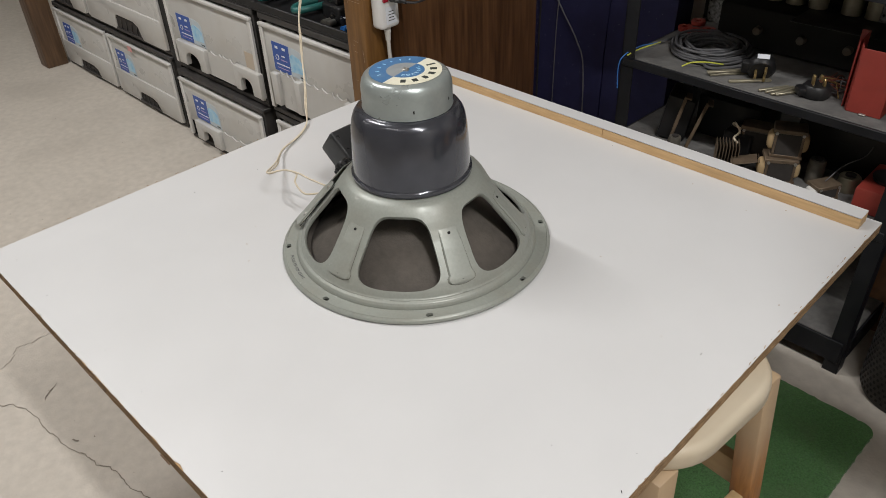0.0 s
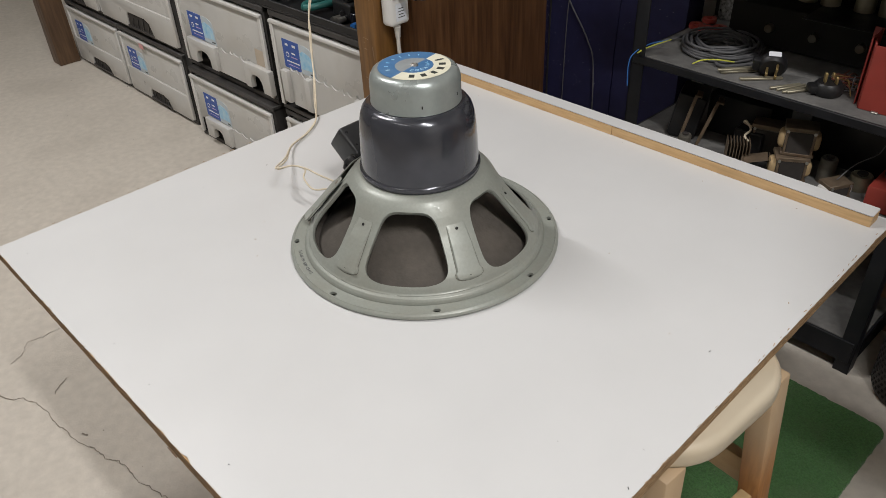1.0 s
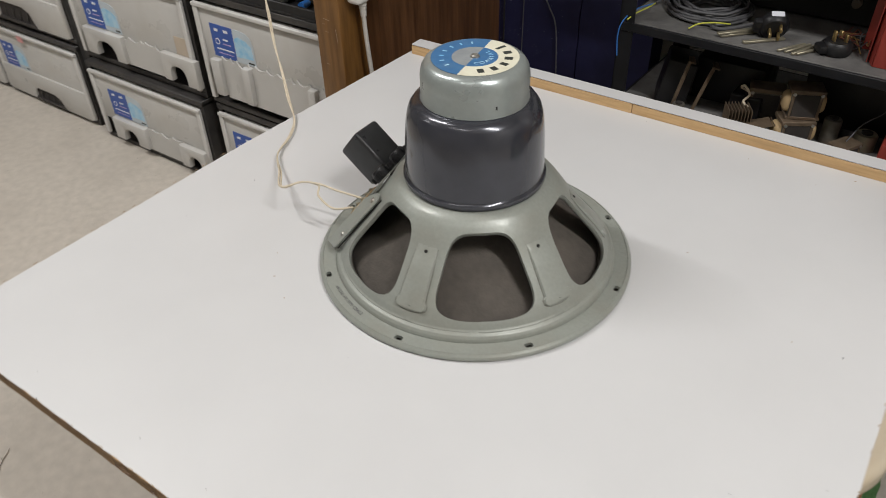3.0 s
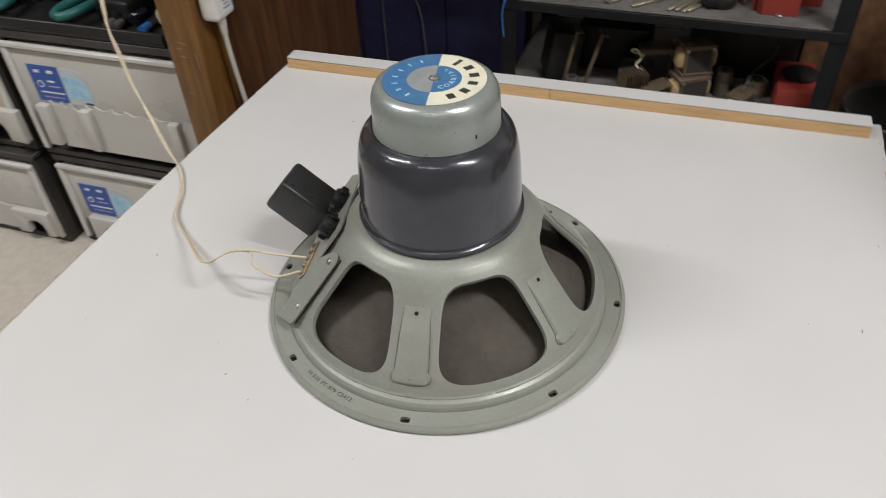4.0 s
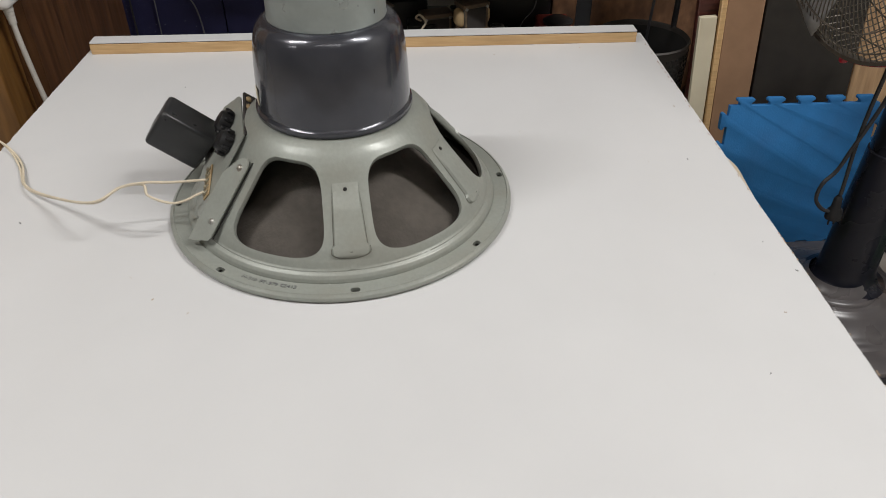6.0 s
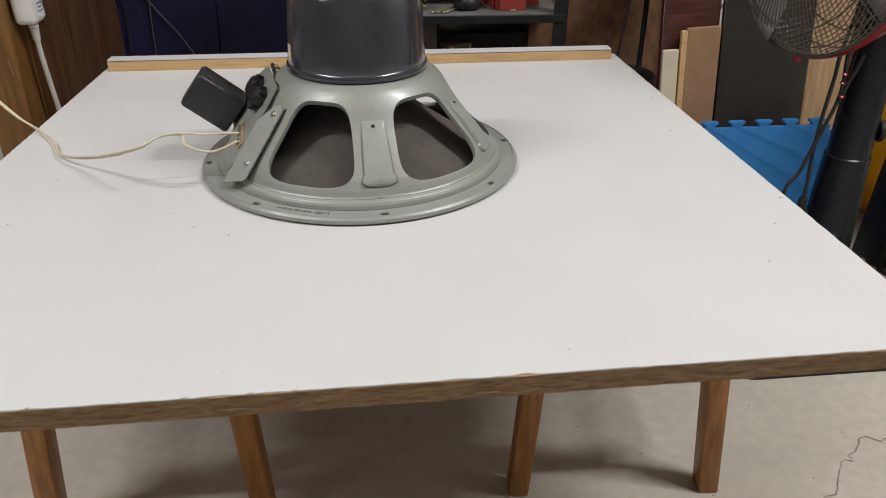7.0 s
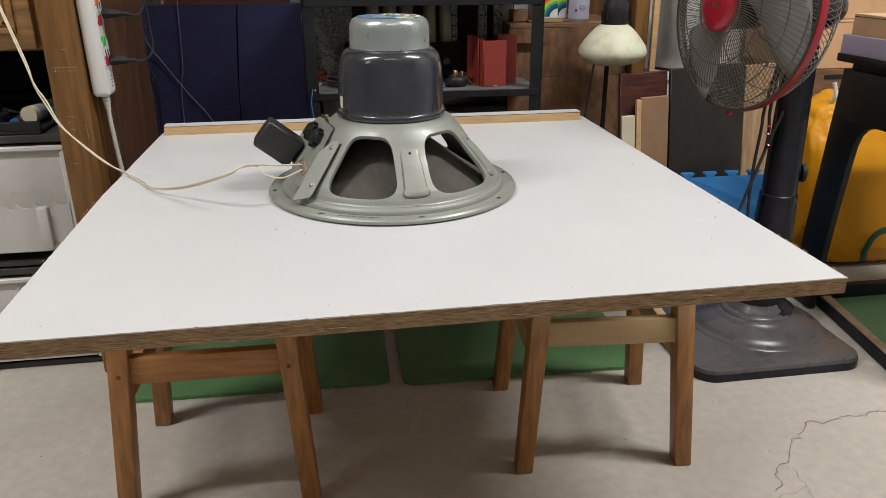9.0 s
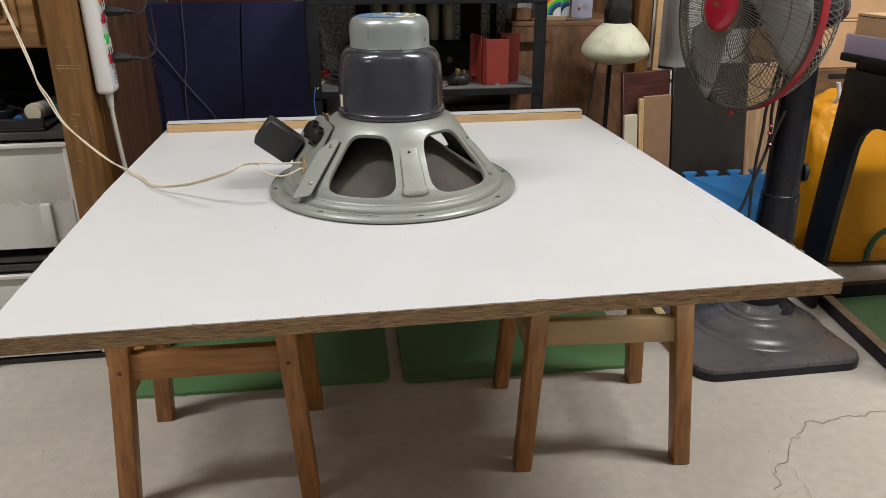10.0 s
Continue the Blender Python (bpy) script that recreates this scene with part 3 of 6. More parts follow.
# ---- the loudspeaker ----
def sector_with_hole(outer, hole, place, rings, count=64, lip=None):
    """A patch between a rectangle and a hole in it, both in plan units (angle, length), laid out by place()."""
    a0, a1, s0, s1 = outer
    bm = bmesh.new()
    loops = []
    for j in range(rings + 1):
        t = j / rings
        loop = []
        for k in range(count):
            phi = 2 * math.pi * (k + 0.5) / count
            c, s = math.cos(phi), math.sin(phi)
            m = max(abs(c), abs(s))
            oa, os_ = (a0 + a1) / 2 + (a1 - a0) / 2 * c / m, (s0 + s1) / 2 + (s1 - s0) / 2 * s / m
            ha, hs = hole(c, s)
            loop.append(bm.verts.new(place(oa + (ha - oa) * t, os_ + (hs - os_) * t)))
        loops.append(loop)
    # the rectangle's corners
    corner = {}
    for k in range(count):
        l = (k + 1) % count
        pk, pl = (2 * math.pi * (k + 0.5) / count), (2 * math.pi * (k + 1.5) / count)
        ck = (abs(math.cos(pk)) > abs(math.sin(pk))) != (abs(math.cos(pl)) > abs(math.sin(pl)))
        if ck:
            mid = (pk + pl) / 2
            v = bm.verts.new(place(a1 if math.cos(mid) > 0 else a0, s1 if math.sin(mid) > 0 else s0))
            bm.faces.new((loops[0][k], loops[0][l], v))
    for a, b in zip(loops[:-1], loops[1:]):
        for k in range(count):
            l = (k + 1) % count
            bm.faces.new((a[k], a[l], b[l], b[k]))
    if lip:
        last = loops[-1]
        for step in lip:
            nxt = [bm.verts.new(v.co + Vector(step(v.co))) for v in loops[-1]]
            for k in range(count):
                l = (k + 1) % count
                bm.faces.new((last[k], last[l], nxt[l], nxt[k]))
            last = nxt
    return bm


PROFILE = [(0.1725, 0.0085), (0.1712, 0.0125), (0.1690, 0.0155), (0.1660, 0.0172), (0.1635, 0.0195), (0.1605, 0.0255), (0.1550, 0.0342), (0.1440, 0.0478), (0.1320, 0.0620), (0.1200, 0.0762), (0.1125, 0.0862),
           (0.1068, 0.0945), (0.1018, 0.1010), (0.0970, 0.1066), (0.0920, 0.1112), (0.0868, 0.1142), (0.0815, 0.1158), (0.0760, 0.1163)]
LENGTHS = [0.0]
for (ra, za), (rb, zb) in zip(PROFILE[:-1], PROFILE[1:]):
    LENGTHS.append(LENGTHS[-1] + math.hypot(rb - ra, zb - za))


def along(s):
    """Radius and height at a length along the basket's profile."""
    s = max(0, min(LENGTHS[-1], s))
    return float(np.interp(s, LENGTHS, [p[0] for p in PROFILE])), float(np.interp(s, LENGTHS, [p[1] for p in PROFILE]))


def length_at(r):
    return float(np.interp(-r, [-p[0] for p in PROFILE], LENGTHS))


S_LOW = length_at(0.1655)
W_LOW, W_HIGH = length_at(0.1592), length_at(0.1008)
RIB = -83.6
RIBS = [0.0, 62.6, 116.5, 180.5, 239.5, 300.8, 360.0]


def basket_point(a, s):
    """A point of the basket."""
    r, z = along(s)
    t = radians(a + RIB)
    return (r * math.cos(t), r * math.sin(t), z)


def window_hole(q0, q1):
    """An opening between two ribs; one rib is slimmer than the rest."""
    trim0, trim1 = (-0.004 if q0 == 116.5 else 0.0), (0.0057 if q1 == 116.5 else 0.0)

    def hole(c, s):
        n = 2 / 4.2
        u = math.copysign(abs(c) ** n, c)
        v = math.copysign(abs(s) ** n, s)
        s_here = (W_LOW + W_HIGH) / 2 + (W_HIGH - W_LOW) / 2 * v
        r = along(s_here)[0]
        rib = 0.0222 + 0.0026 * (1 - v) / 2
        lo, hi = q0 + math.degrees((rib - trim0) / r), q1 - math.degrees((rib - trim1) / r)
        return (lo + hi) / 2 + (hi - lo) / 2 * u, s_here
    return hole


def basket():
    parts_ = []
    for q0, q1 in zip(RIBS[:-1], RIBS[1:]):
        rim = (lambda co: (-co.x * 0.012, -co.y * 0.012, -0.0025), lambda co: (-co.x * 0.02, -co.y * 0.02, -0.005))
        parts_.append(sector_with_hole((q0, q1, S_LOW, LENGTHS[-1]), window_hole(q0, q1), basket_point, 16, 176, rim))
    bm = add(*parts_, lathe([along(s) for s in np.linspace(0, S_LOW, 16)], 160))
    bmesh.ops.remove_doubles(bm, verts=bm.verts, dist=0.0001)
    bmesh.ops.recalc_face_normals(bm, faces=bm.faces)
    return bm


def flange():
    """The flat mounting ring with eight slotted holes."""
    def place(a, r):
        t = radians(a + RIB)
        return (r * math.cos(t), r * math.sin(t), 0.0085)

    parts_ = []
    for k in range(8):
        c = 45 * k

        def slot(cc, ss, c=c):
            n = 2 / 3.0
            return c + math.degrees(0.0048 / 0.184) * math.copysign(abs(cc) ** n, cc), 0.1836 + 0.0032 * math.copysign(abs(ss) ** n, ss)

        parts_.append(sector_with_hole((c - 22.5, c + 22.5, 0.1725, 0.1876), slot, place, 8, 64, (lambda co: (0, 0, -0.004),)))
    edge = lathe([(0.1876, 0.0085), (0.1881, 0.0094), (0.1889, 0.0094), (0.1896, 0.0082), (0.1916, 0.0068), (0.1926, 0.0056), (0.1926, 0.0022), (0.1905, 0.0018)], 128)
    bm = add(*parts_, edge)
    bmesh.ops.remove_doubles(bm, verts=bm.verts, dist=0.00005)
    bmesh.ops.recalc_face_normals(bm, faces=bm.faces)
    return bm


spk = thing("loudspeaker", "grey-green coaxial loudspeaker with dark magnet pot lying face down", "loudspeaker", (0, 0, TOP))
ring = part("flange", flange(), "hammer", spk)
part("gasket", lathe([(0.168, 0.0), (0.1885, 0.0), (0.1895, 0.001), (0.1895, 0.0017), (0.168, 0.0017)], 96), "gasket", ring, "thin brown gasket under the flange")
cage = part("basket", basket(), "hammer", spk, "pressed steel basket with six windows")
thick = cage.modifiers.new("thickness", "SOLIDIFY")
thick.thickness, thick.offset = 0.0014, -1
part("cone", lathe([(0.1675, 0.006), (0.158, 0.011), (0.152, 0.007), (0.149, 0.013), (0.10, 0.046), (0.055, 0.079), (0.04, 0.093), (0.04, 0.114)], 96), "cone", spk, "dark brown paper cone")
# plate coloured near-black, so the shade inside the basket is in its colour
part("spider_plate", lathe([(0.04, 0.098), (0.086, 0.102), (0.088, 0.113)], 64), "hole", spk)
pot = part("magnet_pot", lathe([(0.0, 0.116), (0.0800, 0.1162), (0.0820, 0.1172), (0.0827, 0.1200), (0.0823, 0.1228), (0.0806, 0.1240), (0.0798, 0.1252), (0.0800, 0.127), (0.0797, 0.136), (0.0789, 0.155), (0.0781, 0.170), (0.0768, 0.185),
                                (0.0749, 0.1962), (0.0722, 0.2042), (0.0682, 0.2097), (0.0632, 0.2132), (0.0588, 0.2142), (0.0, 0.2142)], 96), "pot", spk, "glossy dark slate-grey magnet pot")
part("pot_sticker", xf(add(*[box(0.0035, 0.0006, 0.017, (0.0035 * k, 0, 0), 0) for k in range(3)]), pose(0.0797 * math.cos(radians(-163)), 0.0797 * math.sin(radians(-163)), 0.14, 0, 2, -73)), "creamboard", pot, "small yellowed paper sticker")
cap = part("tweeter_cap", lathe([(0.0, 0.2137), (0.0588, 0.2137), (0.0594, 0.2149), (0.0588, 0.2162), (0.0588, 0.2365), (0.0585, 0.2430), (0.0570, 0.2490), (0.0541, 0.2540), (0.0500, 0.2567), (0.0455, 0.2577), (0.0, 0.2577)], 96), "cap", spk, "silvery green rounded top cap")
for a, r_off, z in ((-35, 0.0588, 0.226), (150, 0.0588, 0.233), (20, 0.0588, 0.229)):
    part("paint_chip", xf(box(0.0005, 0.0018, 0.004, bevel=0.0002, seg=1), Matrix.Rotation(radians(a), 4, "Z") @ Matrix.Translation((r_off, 0, z))), "hole", cap, "small dark chip in the paint")


def disc_arc(r0, r1, a0, a1, z, seg=48):
    bm = bmesh.new()
    rows = []
    for k in range(seg + 1):
        t = radians(a0 + (a1 - a0) * k / seg)
        rows.append([bm.verts.new((r * math.cos(t), r * math.sin(t), z)) for r in (r0, r1)])
    for a, b in zip(rows[:-1], rows[1:]):
        bm.faces.new((a[0], a[1], b[1], b[0]))
    made = bmesh.ops.extrude_face_region(bm, geom=bm.faces[:])
    bmesh.ops.translate(bm, vec=(0, 0, 0.0003), verts=[v for v in made["geom"] if isinstance(v, bmesh.types.BMVert)])
    bmesh.ops.recalc_face_normals(bm, faces=bm.faces)
    return bm


BZ, SPLIT = 0.2578, 10
badge = part("badge", disc_arc(0.0245, 0.0465, SPLIT + 90, SPLIT + 270, BZ), "blue_ink", spk, "round blue and cream maker's badge")
part("badge_half", disc_arc(0.0245, 0.0465, SPLIT - 90, SPLIT + 90, BZ), "cream_ink", badge, "cream half of the badge")
part("badge_centre", disc_arc(0.0, 0.0245, SPLIT + 90, SPLIT + 270, BZ), "grey_ink", badge, "grey centre half of the badge")
part("badge_centre", disc_arc(0.0, 0.0245, SPLIT - 90, SPLIT + 90, BZ), "blue_ink", badge, "blue centre half of the badge")


def ring_text(words, size, radius, a0, step, z, depth=0.0002, flip=True):
    """Letters set round a circle, read from outside."""
    bms = []
    for k, ch in enumerate(words):
        if ch == " ":
            continue
        a = a0 + k * step
        t = radians(a)
        m = Matrix.Translation((radius * math.cos(t), radius * math.sin(t), z)) @ Matrix.Rotation(t + (math.pi / 2 if flip else -math.pi / 2), 4, "Z")
        bms.append(xf(text_mesh(ch, size, depth), m))
    return add(*bms)


marks = bmesh.new()
for k, (w, h) in enumerate(((0.004, 0.0125), (0.0068, 0.0088), (0.0068, 0.0088), (0.006, 0.0088), (0.0068, 0.0088), (0.0068, 0.0088))):
    a = radians(SPLIT + 62 - 24 * k)
    marks = add(marks, xf(box(h, w, 0.0003, bevel=0.0001, seg=1), Matrix.Rotation(a, 4, "Z") @ Matrix.Translation((0.0355, 0, BZ + 0.0004))))
part("badge_marks", marks, "ink", badge, "dark printed marks on the cream half")
bars = bmesh.new()
for k in range(7):
    a = radians(SPLIT + 118 + 20 * k)
    bars = add(bars, xf(box(0.005, 0.0018, 0.0002), Matrix.Rotation(a, 4, "Z") @ Matrix.Translation((0.0355, 0, BZ + 0.0004))))
part("badge_bars", bars, "label_sky", badge, "faint pale printed marks on the blue half")
part("badge_word", ring_text("COAXIAL", 0.0072, 0.0175, SPLIT - 63, 21, BZ + 0.0004), "label_sky", badge, "pale printed lettering")
part("badge_screw", lathe([(0, BZ), (0.0052, BZ), (0.0048, BZ + 0.0018), (0.003, BZ + 0.0028), (0.0012, BZ + 0.0022), (0, BZ + 0.0016)], 24), "steel", badge, "dull steel centre screw")
part("stamped_number", ring_text("H-510 PT-979 C5412", 0.0064, 0.1797, -119.8, 1.04, 0.0087), "cord_grey", ring, "dark stamped type number on the flange")
for k in range(5):
    a = RIB + RIBS[k]
    for r, z in ((0.1569, 0.0355), (0.1178, 0.0815)):
        t = radians(a)
        m = Matrix.Translation((r * math.cos(t), r * math.sin(t), z)) @ Matrix.Rotation(t, 4, "Z") @ Matrix.Rotation(radians(38), 4, "Y")
        part("rivet_hole", xf(lathe([(0, 0.0004), (0.0018, 0.0004), (0.002, -0.0002), (0.002, -0.002)], 14), m), "hole", cage)



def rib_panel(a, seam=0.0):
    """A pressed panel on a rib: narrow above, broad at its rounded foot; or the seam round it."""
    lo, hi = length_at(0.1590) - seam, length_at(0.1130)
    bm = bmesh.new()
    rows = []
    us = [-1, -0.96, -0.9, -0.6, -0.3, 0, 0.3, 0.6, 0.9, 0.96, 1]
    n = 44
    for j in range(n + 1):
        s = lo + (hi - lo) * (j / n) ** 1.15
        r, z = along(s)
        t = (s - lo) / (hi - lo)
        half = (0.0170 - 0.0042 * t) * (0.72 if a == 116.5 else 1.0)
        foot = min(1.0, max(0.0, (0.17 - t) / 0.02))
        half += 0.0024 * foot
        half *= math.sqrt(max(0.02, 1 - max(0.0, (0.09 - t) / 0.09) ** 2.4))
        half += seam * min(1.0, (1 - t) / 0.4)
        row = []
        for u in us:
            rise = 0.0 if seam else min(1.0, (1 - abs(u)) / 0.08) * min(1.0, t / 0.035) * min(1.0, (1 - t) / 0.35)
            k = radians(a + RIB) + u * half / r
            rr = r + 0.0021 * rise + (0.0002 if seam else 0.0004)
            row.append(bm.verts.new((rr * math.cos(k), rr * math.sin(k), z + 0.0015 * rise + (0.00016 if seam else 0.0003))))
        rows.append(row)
    for p, q in zip(rows[:-1], rows[1:]):
        for k in range(len(us) - 1):
            bm.faces.new((p[k], p[k + 1], q[k + 1], q[k]))
    bmesh.ops.recalc_face_normals(bm, faces=bm.faces)
    return bm


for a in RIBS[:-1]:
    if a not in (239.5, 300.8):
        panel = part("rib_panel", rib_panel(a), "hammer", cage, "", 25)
        # flat strip; the groove's shade and its dirt are only coloured in
        part("panel_seam", rib_panel(a, 0.0005), "groove_line", panel, "dark line painting the groove's shade and dirt round the pressed panel", 25)

# crossover transformer on its bracket
PHI = -178.0
er = Vector((math.cos(radians(PHI)), math.sin(radians(PHI)), 0))
et = Vector((math.sin(radians(PHI)), -math.cos(radians(PHI)), 0))
sl = (-er * 0.62 + Vector((0, 0, 0.785))).normalized()
nn = er * 0.785 + Vector((0, 0, 0.62))
O = Vector((-0.143, -0.036, 0.057))
FRAME = Matrix((( et.x, sl.x, nn.x, O.x), (et.y, sl.y, nn.y, O.y), (et.z, sl.z, nn.z, O.z), (0, 0, 0, 1)))
# riveted side wing on the basket, and the plate that folds up from it
r1, r2 = Vector((-0.092, -0.073, 0.081)), Vector((-0.1235, -0.0985, 0.0345))
d = (r1 - r2).normalized()
pr = Vector((r1.x, r1.y, 0)).normalized()
out = (pr - d * pr.dot(d)).normalized()
tilt = radians(6)
lat = d.cross(out)
lat, out = math.cos(tilt) * lat - math.sin(tilt) * out, math.cos(tilt) * out + math.sin(tilt) * lat
mid = (r1 + r2) / 2
F2 = Matrix(((lat.x, d.x, out.x, mid.x), (lat.y, d.y, out.y, mid.y), (lat.z, d.z, out.z, mid.z), (0, 0, 0, 1)))
fold = r2 - lat * 0.0185 + out * 0.0034
tip = Vector((-0.100, 0.023, 0.113)) - fold
vv = (tip - d * tip.dot(d)).normalized()
pn = d.cross(vv)
pn = pn if pn.dot(out) > 0 else -pn
FP = Matrix(((vv.x, d.x, pn.x, fold.x), (vv.y, d.y, pn.y, fold.y), (vv.z, d.z, pn.z, fold.z), (0, 0, 0, 1)))


def sheet(outline, thick):
    """A thin plate in x and y, from z = 0 down."""
    return xf(prism(outline, thick), Matrix(((1, 0, 0, 0), (0, 0, 1, 0), (0, -1, 0, 0), (0, 0, 0, 1))))


bracket = part("bracket", xf(sheet([(0, -0.007), (0.02, -0.005), (0.055, 0.004), (0.078, 0.016), (0.095, 0.035), (0.132, 0.05), (0.135, 0.098), (0.095, 0.1195), (0.085, 0.1195), (0, 0.0915)], 0.0016), FP), "hammer", spk, "grey steel bracket riveted to the basket")
wing = prism([(-0.0185, -0.018), (-0.007, -0.0365), (-0.002, -0.0415), (0.0035, -0.043), (0.0072, -0.041), (0.0095, -0.036), (0.0095, 0.045), (0.0075, 0.0495), (-0.0185, 0.061)], 0.0014)
part("bracket_wing", xf(wing, F2 @ pose(0, 0, 0.0035, 90, 0, 0)), "hammer", bracket)
# solid black strip painting the shadow under the lifted wing edge
part("wing_gap", xf(box(0.001, 0.088, 0.0012, (0.0098, -0.002, 0.0012), 0), F2), "hole", bracket, "black strip for the shadow gap along the wing's edge")
for p in (r1, r2):
    q = p + out * 0.0036
    part("rivet", xf(lathe([(0.0042, -0.001), (0.0042, 0.0006), (0.0032, 0.0022), (0.0012, 0.003), (0, 0.003)], 18), Matrix.Translation(q) @ out.to_track_quat("Z", "Y").to_matrix().to_4x4()), "steel", bracket)
part("transformer_box", xf(span(0.038, 0.083, -0.028, 0.018, 0.0015, 0.064, 0.005, 3), FRAME), "boxpaint", spk, "worn black painted transformer box")
for u, w, q in ((0.072, 0.0885, 0.4), (0.031, 0.0735, 1.1)):
    plug = part("socket_plug", xf(lathe([(0, 0), (0.0125, 0), (0.0125, 0.009), (0.010, 0.013), (0.005, 0.014), (0, 0.0125)], 24), FP @ Matrix.Translation((u, w, 0.0005))), "black", bracket, "black moulded octal plug")
    for k in range(8):
        part("contact", xf(box(0.0045, 0.0042, 0.008, (0.0135, 0, 0.0055), 0.001, 1), FP @ Matrix.Translation((u, w, 0.0005)) @ Matrix.Rotation(q + k * math.pi / 4, 4, "Z")), "black", plug)
FT = FP @ Matrix.Translation((0.034, 0.027, 0.0)) @ Matrix.Rotation(radians(30), 4, "Z")
part("inner_flange", xf(box(0.092, 0.004, 0.016, (0, 0.0035, -0.0095), 0.001, 1), FP @ Matrix.Translation((0.049, 0.1055, 0)) @ Matrix.Rotation(radians(20.8), 4, "Z")), "gasket", bracket, "black inner flange behind the plate")
for k in range(4):
    part("inner_lug", xf(box(0.007, 0.004, 0.006, (0, 0.0075, -0.006), 0.0015, 1), FP @ Matrix.Translation((0.025 + 0.017 * k, 0.0965 + 0.0064 * k, 0)) @ Matrix.Rotation(radians(20.8), 4, "Z")), "paperwrap", bracket)
strip = part("terminal_strip", xf(span(-0.024, 0.024, -0.0055, 0.0055, 0.0003, 0.0022, 0.0005, 1), FT), "paperwrap", bracket, "brown terminal strip")
for k in range(5):
    part("terminal", xf(add(box(0.003, 0.009, 0.0012, (0, 0, 0.0008), 0.0004, 1), lathe([(0.0022, 0.0), (0.002, 0.0028), (0, 0.0034)], 10)), FT @ Matrix.Translation((-0.019 + 0.0095 * k, 0, 0.0024))), "tin", strip)

# the two-core lead from the terminals over the table edge and up
LEAD = [(-0.60, 0.268, 0.672), (-0.585, 0.246, 0.636), (-0.568, 0.232, 0.61), (-0.545, 0.213, 0.573), (-0.505, 0.184, 0.542), (-0.462, 0.15, 0.518), (-0.425, 0.122, 0.5055), (-0.397, 0.083, 0.503), (-0.368, 0.027, 0.507),
        (-0.31, -0.024, 0.522), (-0.245, -0.081, 0.552), (-0.222, -0.066, 0.5595), (-0.2, -0.057, 0.558)]
start = [(-0.83, 0.6, 1.15), (-0.72, 0.44, 0.9), (-0.645, 0.33, 0.76)]
END = FT @ Vector((0.0, 0.001, 0.005)) + Vector((0, 0, TOP))
END2 = FT @ Vector((-0.019, 0.001, 0.005)) + Vector((0, 0, TOP))
lead = thing("speaker_lead", "thin cream two-core lead from the loudspeaker over the table", "cable")
twist = [(0.0019 * math.cos(k * 1.3), 0.0019 * math.sin(k * 1.3)) for k in range(30)]
for sgn, tail in ((1, [(-0.175, -0.052, 0.5555), tuple(END)]), (-1, [(-0.195, -0.066, 0.548), (-0.168, -0.07, 0.541), tuple(END2)])):
    pts = [(x + sgn * twist[k][0], y + sgn * twist[k][1] * 0.5, z + sgn * 0.0008) for k, (x, y, z) in enumerate(start + LEAD)]
    part("core", tube(pts + tail, 0.0014, 8, 7), "cord", lead)


# ---- storage drawers, posts and cabinet along the back ----
def grip_foot(w, h, a0, a1, rise):
    """One foot of a drawer's grip: a plate with an arched cut between a0 and a1 of its width."""
    pts = [(0, 0), (0, h), (w, h), (w, 0)]
    c, r = (a0 + a1) / 2, (a1 - a0) / 2
    for k in range(11):
        t = math.pi * k / 10
        pts.append((c + r * math.copysign(abs(math.cos(t)) ** 0.8, math.cos(t)), rise * math.sin(t) ** 0.6 if 0 < k < 10 else 0))
    return prism(pts, 0.017, 0.0025)


def torn_plate(w, h, seed):
    """The thin middle of a grip, its upper edge torn in shallow bites."""
    rnd = random.Random(seed)
    pts = [(w, 0), (0, 0)]
    x = 0.0
    while x < w - 0.012:
        step_ = min(w - x, rnd.uniform(0.018, 0.05))
        deep = rnd.uniform(0.06, 0.16) * h
        for j in range(6):
            t = j / 6
            pts.append((x + step_ * t, h - deep * math.sin(math.pi * t) ** 0.7 - 0.012 * h * rnd.random()))
        x += step_
    pts.append((w, h))
    return prism(pts, 0.004)


